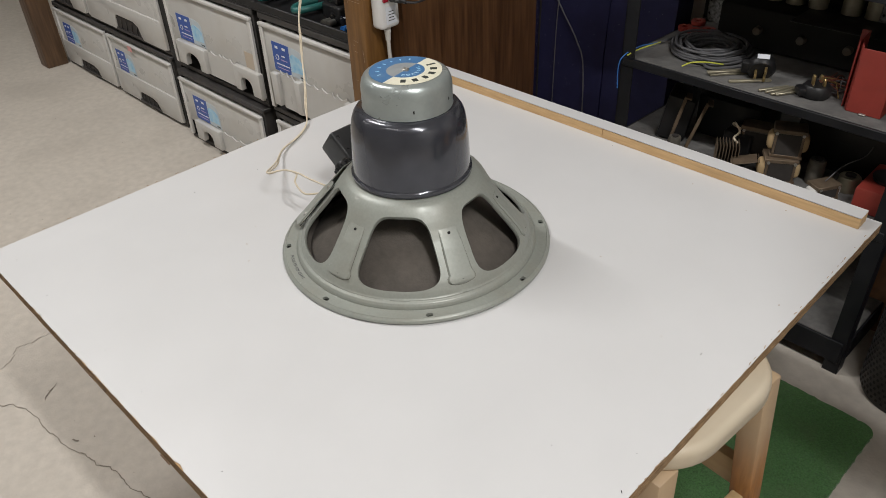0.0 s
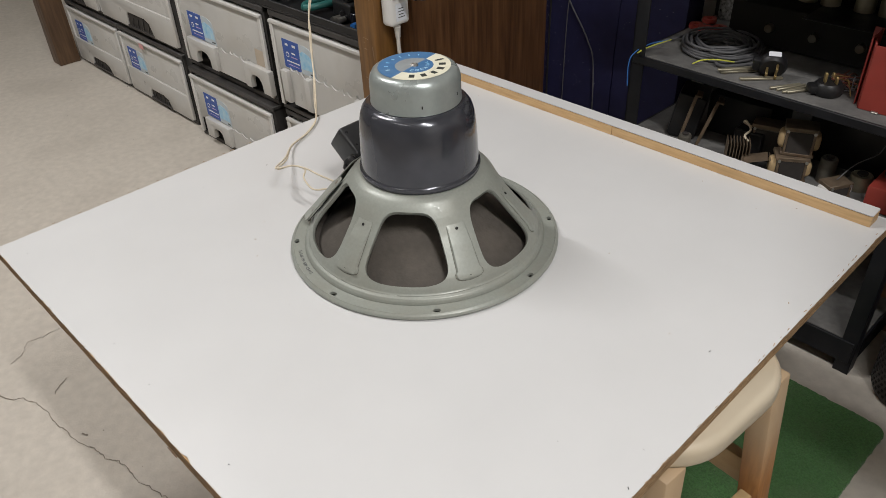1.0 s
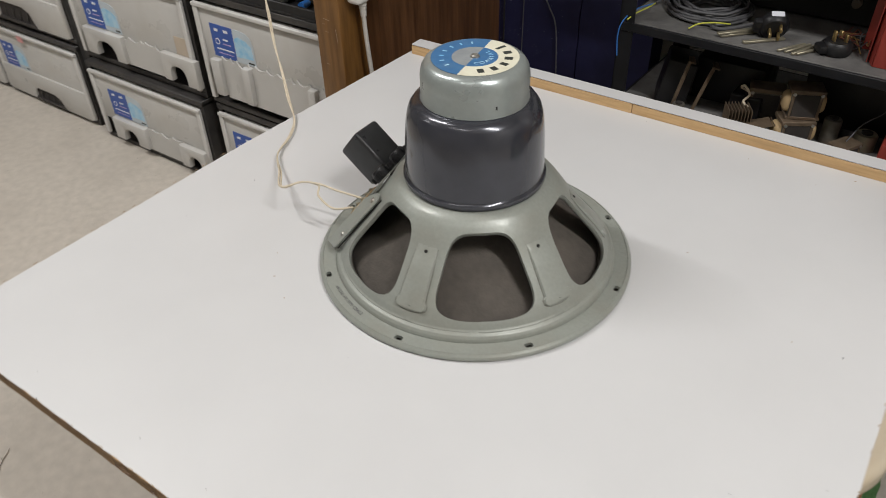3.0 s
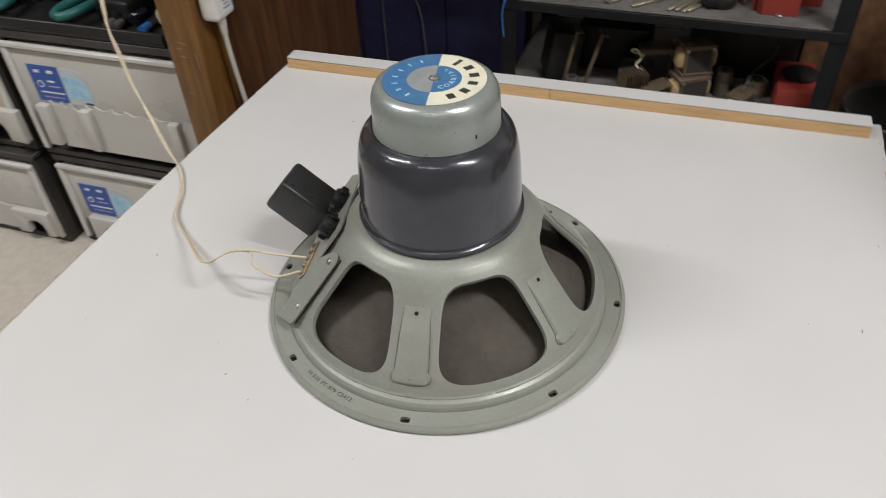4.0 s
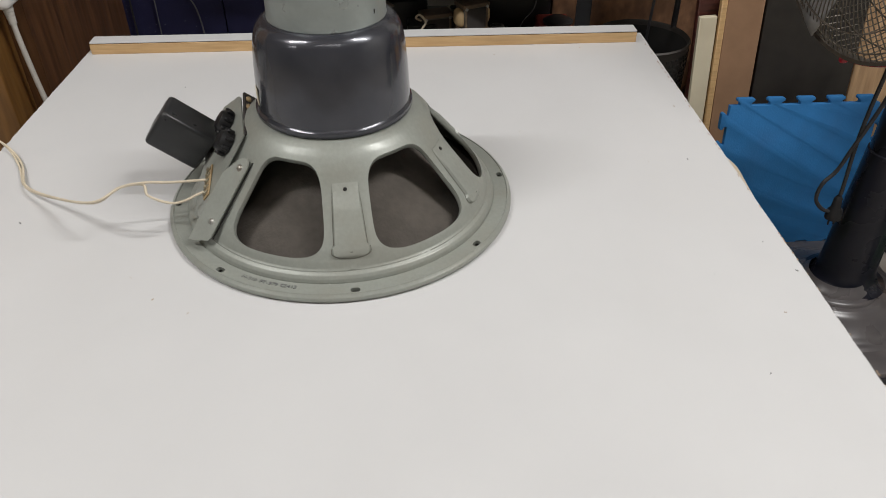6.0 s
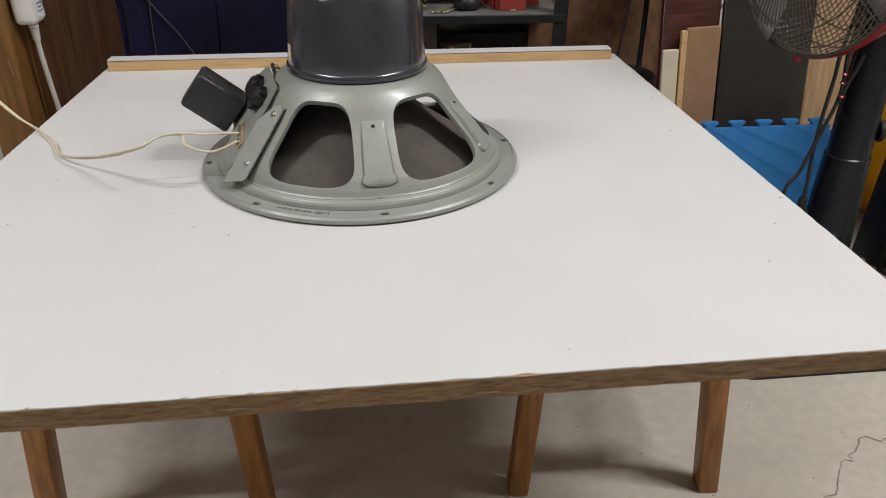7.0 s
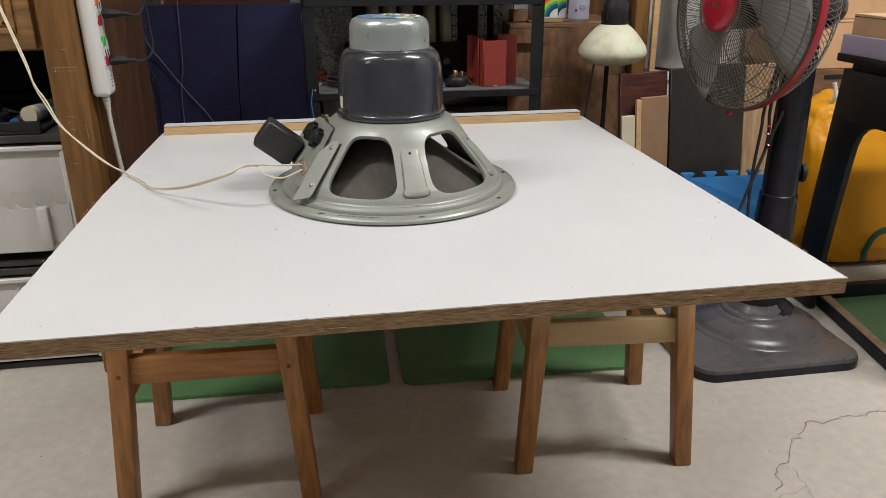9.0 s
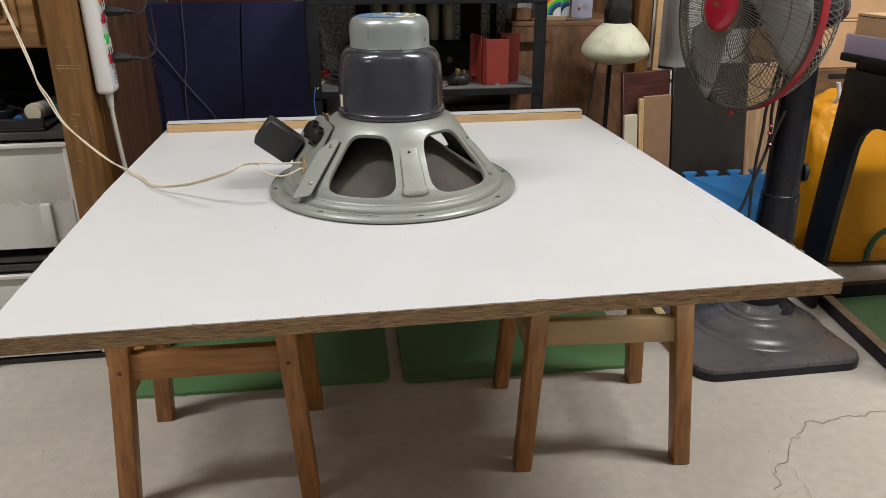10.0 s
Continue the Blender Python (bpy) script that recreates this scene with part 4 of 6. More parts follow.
def drawer_unit(x0, x1, z0, z1, y, label, seed, label_x=0.065, label_w=0.145, depth=0.42, slot=None, grip_h=0.1, feet=((0.055, 0.217, 0.044, 0.125), (0.373, 0.5, 0.026, 0.086)), plate=(0.2, 0.375)):
    """A cloudy drawer in a dark frame: raised rim, label, and either a slotted band or a torn grip on feet."""
    w, h = x1 - x0, z1 - z0
    unit = thing("storage_drawer", label, "storage drawer", ((x0 + x1) / 2, y, z0), 0, "stacked storage drawers")
    frame_bm = add(span(-w / 2, w / 2, 0.004, depth, 0, 0.014, 0.002, 1), span(-w / 2, -w / 2 + 0.014, 0.006, depth, 0.012, h - 0.01), span(w / 2 - 0.014, w / 2, 0.006, depth, 0.012, h - 0.01),
                   span(-w / 2, w / 2, 0.002, depth, h - 0.016, h, 0.002, 1))
    part("frame", frame_bm, "drawer_frame", unit, "dark plastic frame")
    front = part("drawer", span(-w / 2 + 0.014, w / 2 - 0.014, 0.0, depth - 0.02, 0.018 if slot else grip_h * 0.78, h - 0.026, 0.004, 2), "milk", unit, "cloudy translucent plastic drawer")
    rim = add(span(-w / 2 + 0.008, w / 2 - 0.008, -0.007, 0.004, h - 0.031, h - 0.022, 0.0016, 1), span(-w / 2 + 0.008, -w / 2 + 0.023, -0.005, 0.004, 0.018, h - 0.031, 0.0016, 1),
              span(w / 2 - 0.023, w / 2 - 0.008, -0.005, 0.004, 0.018, h - 0.031, 0.0016, 1))
    part("rim", rim, "milk_lip", front, "pale plastic rim")
    if slot:
        a, b, gh = slot[0] - w / 2, slot[1] - w / 2, slot[2]
        e, top = w / 2 - 0.02, 0.095 * h / 0.25
        band = prism([(-e, 0.006), (a, 0.006), (a + 0.004, gh * 0.8), (a + 0.016, gh), (b - 0.05, gh), (b - 0.02, gh * 0.8), (b, 0.006), (e, 0.006), (e, top), (-e, top)], 0.008, 0.0015)
        grip = part("grip", xf(band, Matrix.Translation((0, -0.006, 0.008))), "milk", front, "low grip with a dark hand slot")
        part("hand_slot", span(a - 0.004, b + 0.004, -0.0012, -0.0002, 0.012, gh + 0.012), "gasket", grip)
        for k in range(4):
            part("slot_bar", xf(box(0.003, 0.003, gh * 0.7), pose(a + (b - a) * (0.2 + 0.2 * k), -0.003, 0.012 + gh * 0.36, 0, 18, 0)), "drawer_frame", grip)
        part("slot_lip", span(a, b, -0.0075, -0.0035, 0.014, 0.022), "drawer_frame", grip)
        lz = top + 0.009
    else:
        grip = part("grip", xf(torn_plate(plate[1] - plate[0], grip_h * 0.8, seed), pose(plate[0] - w / 2, -0.005, grip_h * 0.26)), "milk", front, "recessed grip with a torn upper edge")
        for f0, f1, a0, a1 in feet:
            foot = grip_foot(f1 - f0, grip_h * 0.72, a0, a1, grip_h * 0.45) if a1 > a0 else span(0, f1 - f0, 0, 0.017, 0, grip_h * 0.7, 0.004, 2)
            part("grip_foot", xf(foot, pose(f0 - w / 2, -0.017, grip_h * 0.3)), "milk", grip)
        lz = grip_h + 0.004
    lw, lh = label_w, 0.077
    lx = label_x - w / 2
    lab = part("label", span(lx, lx + lw * 0.56, -0.0008, 0, lz, lz + lh), "label_blue", front, "blue printed product label")
    pic = [(0, 0), (lw * 0.46, 0), (lw * 0.45, lh * 0.62), (lw * 0.41, lh * 0.84), (lw * 0.33, lh * 0.95), (lw * 0.2, lh), (0, lh)]
    pale = part("label_picture", xf(prism(pic, 0.0007), pose(lx + lw * 0.55, -0.0011, lz)), "label_pale", lab, "pale picture on the label")
    part("picture_tint", xf(prism([(0.002, lh * 0.16), (lw * 0.42, lh * 0.2), (lw * 0.4, lh * 0.6), (lw * 0.3, lh * 0.72), (lw * 0.12, lh * 0.8), (0.002, lh * 0.7)], 0.0004), pose(lx + lw * 0.55, -0.0014, lz)), "label_sky", pale)
    part("picture_bar", span(lx + lw * 0.84, lx + lw * 0.97, -0.0015, -0.001, lz + lh * 0.05, lz + lh * 0.1), "ink", pale)
    for k, (bx, bz, bw, bh) in enumerate(((0.1, 0.79, 0.09, 0.08), (0.33, 0.8, 0.1, 0.08), (0.28, 0.55, 0.12, 0.05), (0.26, 0.42, 0.2, 0.035), (0.09, 0.24, 0.42, 0.04), (0.12, 0.12, 0.36, 0.025))):
        part("label_bar", span(lx + lw * bx, lx + lw * (bx + bw), -0.0013, -0.0007, lz + lh * bz, lz + lh * (bz + bh)), "label_mauve" if k in (3, 5) else "label_white", lab)
    part("label_disc", xf(lathe([(0.0075, 0), (0.0075, 0.0005), (0.0055, 0.0006), (0.0055, 0.0004)], 20), pose(lx + lw * 0.14, -0.0008, lz + lh * 0.48, 90, 0, 0)), "label_white", lab)
    return unit


DY = 0.42
drawer_unit(-2.55, -2.085, 0.0, 0.25, DY, "cloudy plastic drawer with blue label on the floor", 1, 0.06, 0.128, slot=(0.144, 0.317, 0.045))
drawer_unit(-2.08, -1.605, 0.0, 0.25, DY, "cloudy plastic drawer with blue label and a scrap of pink tape", 2, 0.048, 0.128, slot=(0.166, 0.32, 0.045))
drawer_unit(-2.19, -1.6, 0.254, 0.52, DY + 0.006, "upper cloudy plastic drawer in a black frame", 3, slot=(0.23, 0.42, 0.06))
drawer_unit(-2.62, -2.195, 0.254, 0.52, DY + 0.006, "upper cloudy plastic drawer in a black frame", 9, slot=(0.14, 0.3, 0.06))
drawer_unit(-1.54, -1.064, 0.0, 0.236, DY - 0.018, "cloudy plastic drawer pulled slightly out near the floor", 4, 0.072, 0.145, grip_h=0.088, feet=((0.076, 0.22, 0.04, 0.1), (0.36, 0.46, 0.03, 0.08)), plate=(0.21, 0.365))
drawer_unit(-1.553, -1.06, 0.24, 0.515, DY, "deep cloudy plastic drawer with blue label and torn grip", 5)
drawer_unit(-1.035, -0.6, 0.0, 0.236, DY + 0.004, "pale plastic drawer with a faded label near the floor", 6, 0.045, 0.135, grip_h=0.088, feet=((0.05, 0.2, 0.04, 0.11),), plate=(0.19, 0.41))
drawer_unit(-1.035, -0.6, 0.24, 0.515, DY, "cloudy plastic drawer with blue label under a black tool tray", 7, 0.051, 0.134, grip_h=0.13, feet=((0.045, 0.075, 0, 0), (0.148, 0.172, 0, 0), (0.35, 0.372, 0, 0)), plate=(0.075, 0.415))
tagged(part("tape_scrap", box(0.046, 0.0006, 0.046, (-1.107, DY - 0.0006, 0.365), 0), "tape_tan"), "faded tan tape stuck on a drawer", "tape")
tagged(part("tape_scrap", box(0.03, 0.0006, 0.018, (-1.885, DY - 0.0085, 0.215), 0), "pink"), "scrap of pink tape stuck on a drawer", "tape")
tagged(part("divider_board", span(-1.597, -1.557, 0.43, 0.86, 0, 0.51, 0.002, 1), "black"), "dark upright board between drawer stacks", "board")

tray = thing("tool_tray", "shallow black tray full of hand tools on the drawers", "tray", (-0.85, 0.592, 0.5155))
part("tray_base", span(-0.73, 0.2, -0.17, 0.2, 0, 0.008, 0.002, 1), "black", tray)
for y in (-0.17, 0.19):
    part("tray_wall", span(-0.73, 0.2, y, y + 0.008, 0.006, 0.025, 0.002, 1), "black", tray)
rnd = random.Random(4)
for k in range(26):
    x, y = rnd.uniform(-1.5, -0.7), rnd.uniform(0.45, 0.69)
    a = rnd.uniform(0, 360)
    tool = thing("hand_tool", rnd.choice(["dark steel hand tool with a teal grip lying in the tray", "small black pliers lying in the tool tray"]), "tool", (x, y, 0.525 + 0.006 * (k % 3)), a, "tools in the tray")
    part("shaft", rod((0, 0, 0.006), (0.07, 0, 0.006), 0.004, 0.003), "steel", tool)
    part("grip", add(rod((0, 0.006, 0.007), (-0.08, 0.016, 0.007), 0.007, 0.006), rod((0, -0.006, 0.007), (-0.08, -0.016, 0.007), 0.007, 0.006)), rnd.choice(["teal", "black", "black", "fan_dark"]), tool)


for x, y, a in ((-0.868, 0.452, -12), (-1.03, 0.455, 20)):
    grips = thing("pliers", "pliers with thick teal grips at the front of the tray", "pliers", (x, y, 0.5525), a, "pliers in the tray")
    part("grip", tube([(-0.02, 0.05, 0.0), (-0.021, 0.01, 0.0), (-0.012, -0.016, -0.002), (0.004, -0.024, -0.003)], 0.0085, 10), "teal", grips)
    part("grip", tube([(0.02, 0.05, 0.0), (0.022, 0.01, 0.0), (0.015, -0.014, -0.002), (0.002, -0.023, -0.003)], 0.0085, 10), "teal", grips)
    part("jaw", add(box(0.03, 0.03, 0.012, (0, 0.062, 0), 0.004, 2), box(0.012, 0.04, 0.009, (0, 0.09, 0), 0.003, 1)), "black", grips)
clamp = thing("drill_clamp", "black plastic clamp lying in the tool tray", "clamp", (-0.79, 0.5, 0.5245), -8)
part("body", add(box(0.085, 0.045, 0.042, (0, 0, 0.021), 0.008, 3), box(0.05, 0.03, 0.02, (0.0, 0.0, 0.05), 0.006, 2)), "black", clamp)
for x, m in ((-0.782, "steel"), (-0.765, "steel"), (-0.708, "blue_wire")):
    driver = thing("screwdriver", "short screwdriver lying at the front of the tray", "screwdriver", (x, 0.455, 0.5335), 6, "screwdrivers in the tray")
    part("ferrule", rod((0, -0.012, 0), (0, 0.012, 0), 0.008, 0.007, 14), m, driver)
    part("handle", rod((0, 0.012, 0), (0, 0.07, 0), 0.0085, 0.0075, 14), "black", driver)


def post(x0, x1, y0, y1, label, mat="post"):
    p = thing("timber_post", label, "post", ((x0 + x1) / 2, (y0 + y1) / 2, 0), 0, "", "structure")
    w, d = x1 - x0, y1 - y0
    part("shaft", span(-w / 2, w / 2, -d / 2, d / 2, 0, CEILING - 0.002, 0.004, 2), mat, p)
    return p


post(-2.615, -2.54, 0.325, 0.41, "dark brown timber post standing on the concrete floor", "post_dark")
post(-0.603, -0.540, 0.374, 0.446, "brown stained timber post with scuffed edges")
rnd = random.Random(31)
scarred = [o for o in scene.objects if o.name.startswith("timber_post")][-1]
for k in range(9):
    long = rnd.uniform(0.008, 0.028)
    flat = k < 6
    part("scratch", xf(box(long * (0.8 if flat else 0.03), 0.0004, 0.0009 if flat else long, (0, 0, 0), 0), pose(rnd.uniform(-0.012, 0.012) if flat else rnd.uniform(-0.029, 0.03), -0.0361, rnd.uniform(0.35, 0.85), 0, rnd.uniform(-8, 8), 0)), "flake", scarred)
for z in (0.648, 0.642):
    part("scratch", xf(box(0.045, 0.0004, 0.0007, (0, 0, 0), 0), pose(0.0, -0.0361, z, 0, 0.8, 0)), "flake", scarred)
setting("partition_panel", xf(prism([(-0.6, 0.462), (-0.517, 0.462), (-0.542, 0.99), (-0.556, 1.318), (-0.6, 1.318)], 2.2), Matrix(((1, 0, 0, 0), (0, 0, 1, 0), (0, 1, 0, 0), (0, 0, 0, 1)))), "panel", "dark brown wood veneer partition beside the post", "panel")

cab = thing("wooden_cabinet", "brown wooden cabinet with moulded drawer fronts above the tool tray", "cabinet", (-1.1, 0.465, 0.668))
part("carcase", add(span(-0.52, 0.505, 0.02, 0.5, 0, 0.6, 0.003, 1)), "cabinet", cab)
for x0, x1 in ((-0.5, -0.02), (0.0, 0.458)):
    dr = part("drawer_front", span(x0, x1, 0.0, 0.022, 0.004, 0.2, 0.004, 2), "cabinet", cab)
    for k, inset in enumerate((0.03, 0.045, 0.058)):
        a0, a1, b0, b1 = x0 + inset, x1 - inset, 0.004 + inset, 0.2 - inset
        yy = (-0.006, -0.003, -0.008)[k]
        t = 0.011
        part("moulding", add(span(a0, a1, yy, 0.004, b0, b0 + t, 0.003, 2), span(a0, a1, yy, 0.004, b1 - t, b1, 0.003, 2), span(a0, a0 + t, yy, 0.004, b0, b1, 0.003, 2), span(a1 - t, a1, yy, 0.004, b0, b1, 0.003, 2)), "cabinet", dr)
# the cavity's deep shade is put into this board's colour
setting("cabinet_back", span(-2.47, -0.59, 0.92, 0.94, 0, 0.668), "hole", "back board behind the drawers, blackened for the shade of the cavity", "panel")
jar = thing("jar", "small jar with a cream lid lying in the dark shelf space", "jar", (-0.685, 0.5, 0.5415))
part("glass", rod((0, 0.0, 0), (0.02, 0.09, 0), 0.017, 0.018, 20), "grey_ink", jar)
part("lid", rod((-0.004, -0.016, 0), (0, 0.0, 0), 0.0175, 0.0175, 20), "creamboard", jar)
tub = thing("tin", "small grey tin standing in the dark shelf space", "tin", (-0.745, 0.49, 0.5245))
part("body", lathe([(0, 0), (0.017, 0), (0.018, 0.002), (0.018, 0.022), (0.016, 0.024), (0, 0.024)], 20), "fan_dark", tub)
tin = thing("tin", "small teal tin standing behind the post", "tin", (-0.64, 0.51, 0.5245))
part("body", lathe([(0, 0), (0.014, 0), (0.014, 0.028), (0, 0.03)], 20), "teal", tin)

# the socket strip on the post
strip_x = -0.5375
sockets = thing("socket_strip", "white multi-way socket strip with coloured switches hung beside the post", "socket strip", (strip_x, 0.418, 0.588))
sockets.matrix_world = pose(strip_x + 0.001, 0.418, 0.588, 0, -1.2, 0)
part("body", span(0.0015, 0.034, -0.028, 0.026, 0, 0.46, 0.009, 4), "white", sockets)
part("collar", add(*[lathe([(0.0, -0.006 * k), (0.0085 - 0.0007 * k, -0.006 * k), (0.0085 - 0.0007 * k, -0.006 * k - 0.004), (0.006, -0.006 * k - 0.006)], 16) for k in range(5)]), "cord_white", sockets)
sockets.children[-1].location = (0.018, 0, 0.002)
for k in range(6):
    part("switch", box(0.006, 0.014, 0.018, (0.036, -0.014, 0.066 + 0.037 * k), 0.002, 2), ("red_plastic", "green_plastic", "red_plastic", "orange_plastic", "red_plastic", "green_plastic")[k], sockets, "coloured rocker switch")
for k in range(4):
    z = 0.058 + 0.086 * k
    face = part("outlet", box(0.0016, 0.04, 0.05, (0.0345, -0.002, z + 0.02), 0.0005, 1), "white", sockets)
    for dy in (-0.008, 0.008):
        part("slot", box(0.001, 0.003, 0.012, (0.0357, -0.002 + dy, z + 0.022)), "hole", face)
stick = part("strip_label", box(0.001, 0.028, 0.036, (0.0346, 0, 0.028), 0), "label_white", sockets, "printed data label")
for k in range(4):
    part("print_bar", box(0.0006, 0.018 - 0.005 * (k % 2), 0.0014, (0.0354, 0, 0.018 + 0.006 * k)), "ink", stick)
part("socket_lead", tube([(0.018, 0, -0.028), (0.0185, 0, -0.06), (0.021, 0.002, -0.13), (0.026, 0.006, -0.22), (0.03, 0.01, -0.35), (0.035, 0.012, -0.54), (0.03, 0.03, -0.578), (0.02, 0.1, -0.582)], 0.0043, 10), "cord_white", sockets, "white mains lead")
for k, z in enumerate((0.655, 0.741)):
    plug = thing("mains_plug", "black mains plug pushed into the socket strip", "plug", (-0.5015, 0.416, z), 0, "plugs in the strip")
    part("body", add(rod((0.002, 0, 0), (0.034, 0, -0.001), 0.0105, 0.0065, 4), rod((0.033, 0, -0.001), (0.05, 0, -0.002), 0.0048, 0.0036)), "black", plug)
    part("flex", tube([(0.048, 0, -0.002), (0.062, 0.03, -0.004), (0.06, 0.12, 0.01 + 0.02 * k), (0.03, 0.26, 0.06), (0.0, 0.4, 0.2), (-0.012, 0.46, 0.5)], 0.0024, 8), "cord_black", plug)
loose = thing("hanging_cable", "thin black cables hanging down the dark panel", "cable")
part("cable", tube([(-0.545, 0.93, 1.3), (-0.546, 0.932, 0.75), (-0.541, 0.936, 0.65), (-0.54, 0.938, 0.58), (-0.52, 0.941, 0.522), (-0.521, 0.942, 0.425), (-0.522, 0.942, 0.1), (-0.522, 0.942, 0.004)], 0.0022, 8), "cord_black", loose)
part("cable", tube([(-0.538, 0.928, 1.25), (-0.542, 0.932, 0.74), (-0.537, 0.937, 0.645), (-0.5, 0.942, 0.578), (-0.45, 0.943, 0.503), (-0.4, 0.943, 0.434), (-0.375, 0.943, 0.36), (-0.365, 0.943, 0.1), (-0.365, 0.943, 0.003)], 0.0017, 8), "cord_pale", loose, "pale grey cable")

# navy foam slabs leaning on the wall
def slab_outline(left, right, h, seed):
    """The front of a slab: straight sides that waver slightly, as cut by hand."""
    rnd = random.Random(seed)
    n = 14
    up = [(left(k / n) + rnd.uniform(-0.001, 0.001), h * k / n) for k in range(n + 1)]
    down = [(right(k / n) + rnd.uniform(-0.0012, 0.0012), h * k / n) for k in range(n, -1, -1)]
    return up + down


seam = lambda t: -0.336 + 0.03 * t + 0.004 * math.sin(7 * t)
for left, right, seed, lab in ((lambda t: -0.566 + 0.026 * t, lambda t: seam(t) - 0.0016, 5, "navy blue foam slab with pale flecks standing against the partition"), (lambda t: seam(t) + 0.0016, lambda t: -0.142, 6, "navy blue foam slab standing beside the shelf")):
    slab = thing("foam_slab", lab, "foam slab", (0, 0.95, 0), 0, "navy foam slabs")
    part("core", prism(slab_outline(left, right, 0.722, seed), 0.07), "foam", slab)
    flecks = bmesh.new()
    rnd = random.Random(seed)
    for k in range(280 if seed == 5 else 40):
        t = rnd.random()
        x = (-0.536 if seed == 5 else left(t) + 0.004) + (rnd.random() ** (2.4 if seed == 5 else 1.0)) * (0.19 if seed == 5 else 0.16)
        w = rnd.choice((0.0004, 0.0006, 0.0008, 0.0013))
        quad = [flecks.verts.new((x + w * a + rnd.uniform(-0.0004, 0.0004), -0.0006, 0.3 + 0.41 * t + w * b * 0.6)) for a, b in ((-1, -1), (1, -0.6), (0.8, 1), (-0.6, 0.7))]
        flecks.faces.new(quad)
    tagged(part("fleck", flecks, "fleck", slab, "pale flecks and lint on the foam"), kind="stuff")
tagged(part("grey_cord", tube([(-0.447, 0.944, 0.76), (-0.45, 0.944, 0.7), (-0.452, 0.944, 0.62), (-0.456, 0.944, 0.56), (-0.463, 0.944, 0.53), (-0.468, 0.944, 0.45), (-0.47, 0.944, 0.2)], 0.0013, 6), "cord_pale"), "thin grey cord hanging before the foam slab", "cord")
tagged(part("red_board", span(-0.5, -0.17, 1.045, 1.06, 0, 0.8, 0.001, 1), "redbrown"), "red-brown board standing behind the foam slabs", "board")

# ---- the black shelf unit ----
SX0, SX1, SY0, SY1 = -0.137, 0.449, 0.73, 1.09
rack = thing("shelf_unit", "black steel shelf unit with dusty boards full of electrical parts", "shelf unit", (0, 0, 0))
rack.matrix_world = Matrix.Translation((SX0, SY0, 0)) @ Matrix.Rotation(radians(-1.5), 4, "Z") @ Matrix.Translation((-SX0, -SY0, 0))
for x in (SX0, SX1):
    for y in (SY0, SY1):
        sx, sy = (1 if x == SX0 else -1), (1 if y == SY0 else -1)
        up = part("upright", add(span(min(x, x + sx * 0.03), max(x, x + sx * 0.03), min(y, y + sy * 0.003), max(y, y + sy * 0.003), 0, 1.5), span(min(x, x + sx * 0.003), max(x, x + sx * 0.003), min(y, y + sy * 0.03), max(y, y + sy * 0.03), 0, 1.5)), "shelf", rack)
for z, drop in ((0.08, 0.052), (0.345, 0.02), (0.526, 0.018), (0.75, 0.022), (1.15, 0.022)):
    sh = part("shelf", span(SX0 + 0.004, SX1 - 0.004, SY0 + 0.004, SY1 - 0.004, z - 0.008, z, 0.001, 1), "dust", rack, "dusty grey shelf board")
    for y, s in ((SY0 - 0.003, 1), (SY1 + 0.003, -1)):
        part("beam", span(SX0 + 0.006, SX1 - 0.006, min(y, y + s * 0.006), max(y, y + s * 0.006), z - drop, z - 0.001, 0.001, 1), "shelf", sh)
    for x, s in ((SX0 - 0.001, 1), (SX1 + 0.001, -1)):
        part("beam", span(min(x, x + s * 0.005), max(x, x + s * 0.005), SY0 + 0.03, SY1 - 0.03, z - drop, z - 0.001, 0.001, 1), "shelf", sh)

SZ = 0.5265
# coil of grey flex
coil = thing("flex_coil", "coil of grey rubber flex lying on the dusty shelf", "cable", (-0.005, 0.857, SZ))
rnd = random.Random(11)
for k in range(13):
    rr = 0.034 + 0.003 * k + rnd.uniform(-0.004, 0.004)
    pts = [(rr * 1.15 * math.cos(a) + rnd.uniform(-0.004, 0.004), rr * math.sin(a) * 1.1 + rnd.uniform(-0.005, 0.005), 0.004 + 0.0042 * (k % 5) + rnd.uniform(0, 0.004)) for a in [2 * math.pi * j / 14 for j in range(14)]]
    part("turn", tube(pts + pts[:1], 0.0029, 8, 4), "cord_grey", coil)
part("tail", tube([(0.07, -0.02, 0.008), (0.03, -0.075, 0.007), (0.055, -0.085, 0.006), (0.1, -0.045, 0.012), (0.125, -0.02, 0.02)], 0.0032, 8), "cord_grey", coil)
part("tail", tube([(-0.055, 0.03, 0.008), (-0.085, 0.02, 0.01), (-0.1, -0.03, 0.008)], 0.003, 8), "cord_grey", coil)
part("earth_wire", tube([(-0.1, -0.03, 0.008), (-0.095, -0.075, 0.016), (-0.108, -0.115, 0.012), (-0.112, -0.138, 0.008)], 0.0014, 6), "yellow_wire", coil, "yellow and green earth wire")
part("earth_wire", tube([(0.06, -0.06, 0.008), (0.035, -0.085, 0.014), (0.012, -0.1, 0.012), (0.0, -0.115, 0.006)], 0.0014, 6), "yellow_wire", coil, "yellow and green earth wire")
part("live_wire", tube([(-0.1, -0.03, 0.008), (-0.115, -0.09, 0.012), (-0.118, -0.145, 0.006), (-0.122, -0.152, -0.02), (-0.118, -0.154, -0.06)], 0.0012, 6), "blue_wire", coil, "blue live wire")


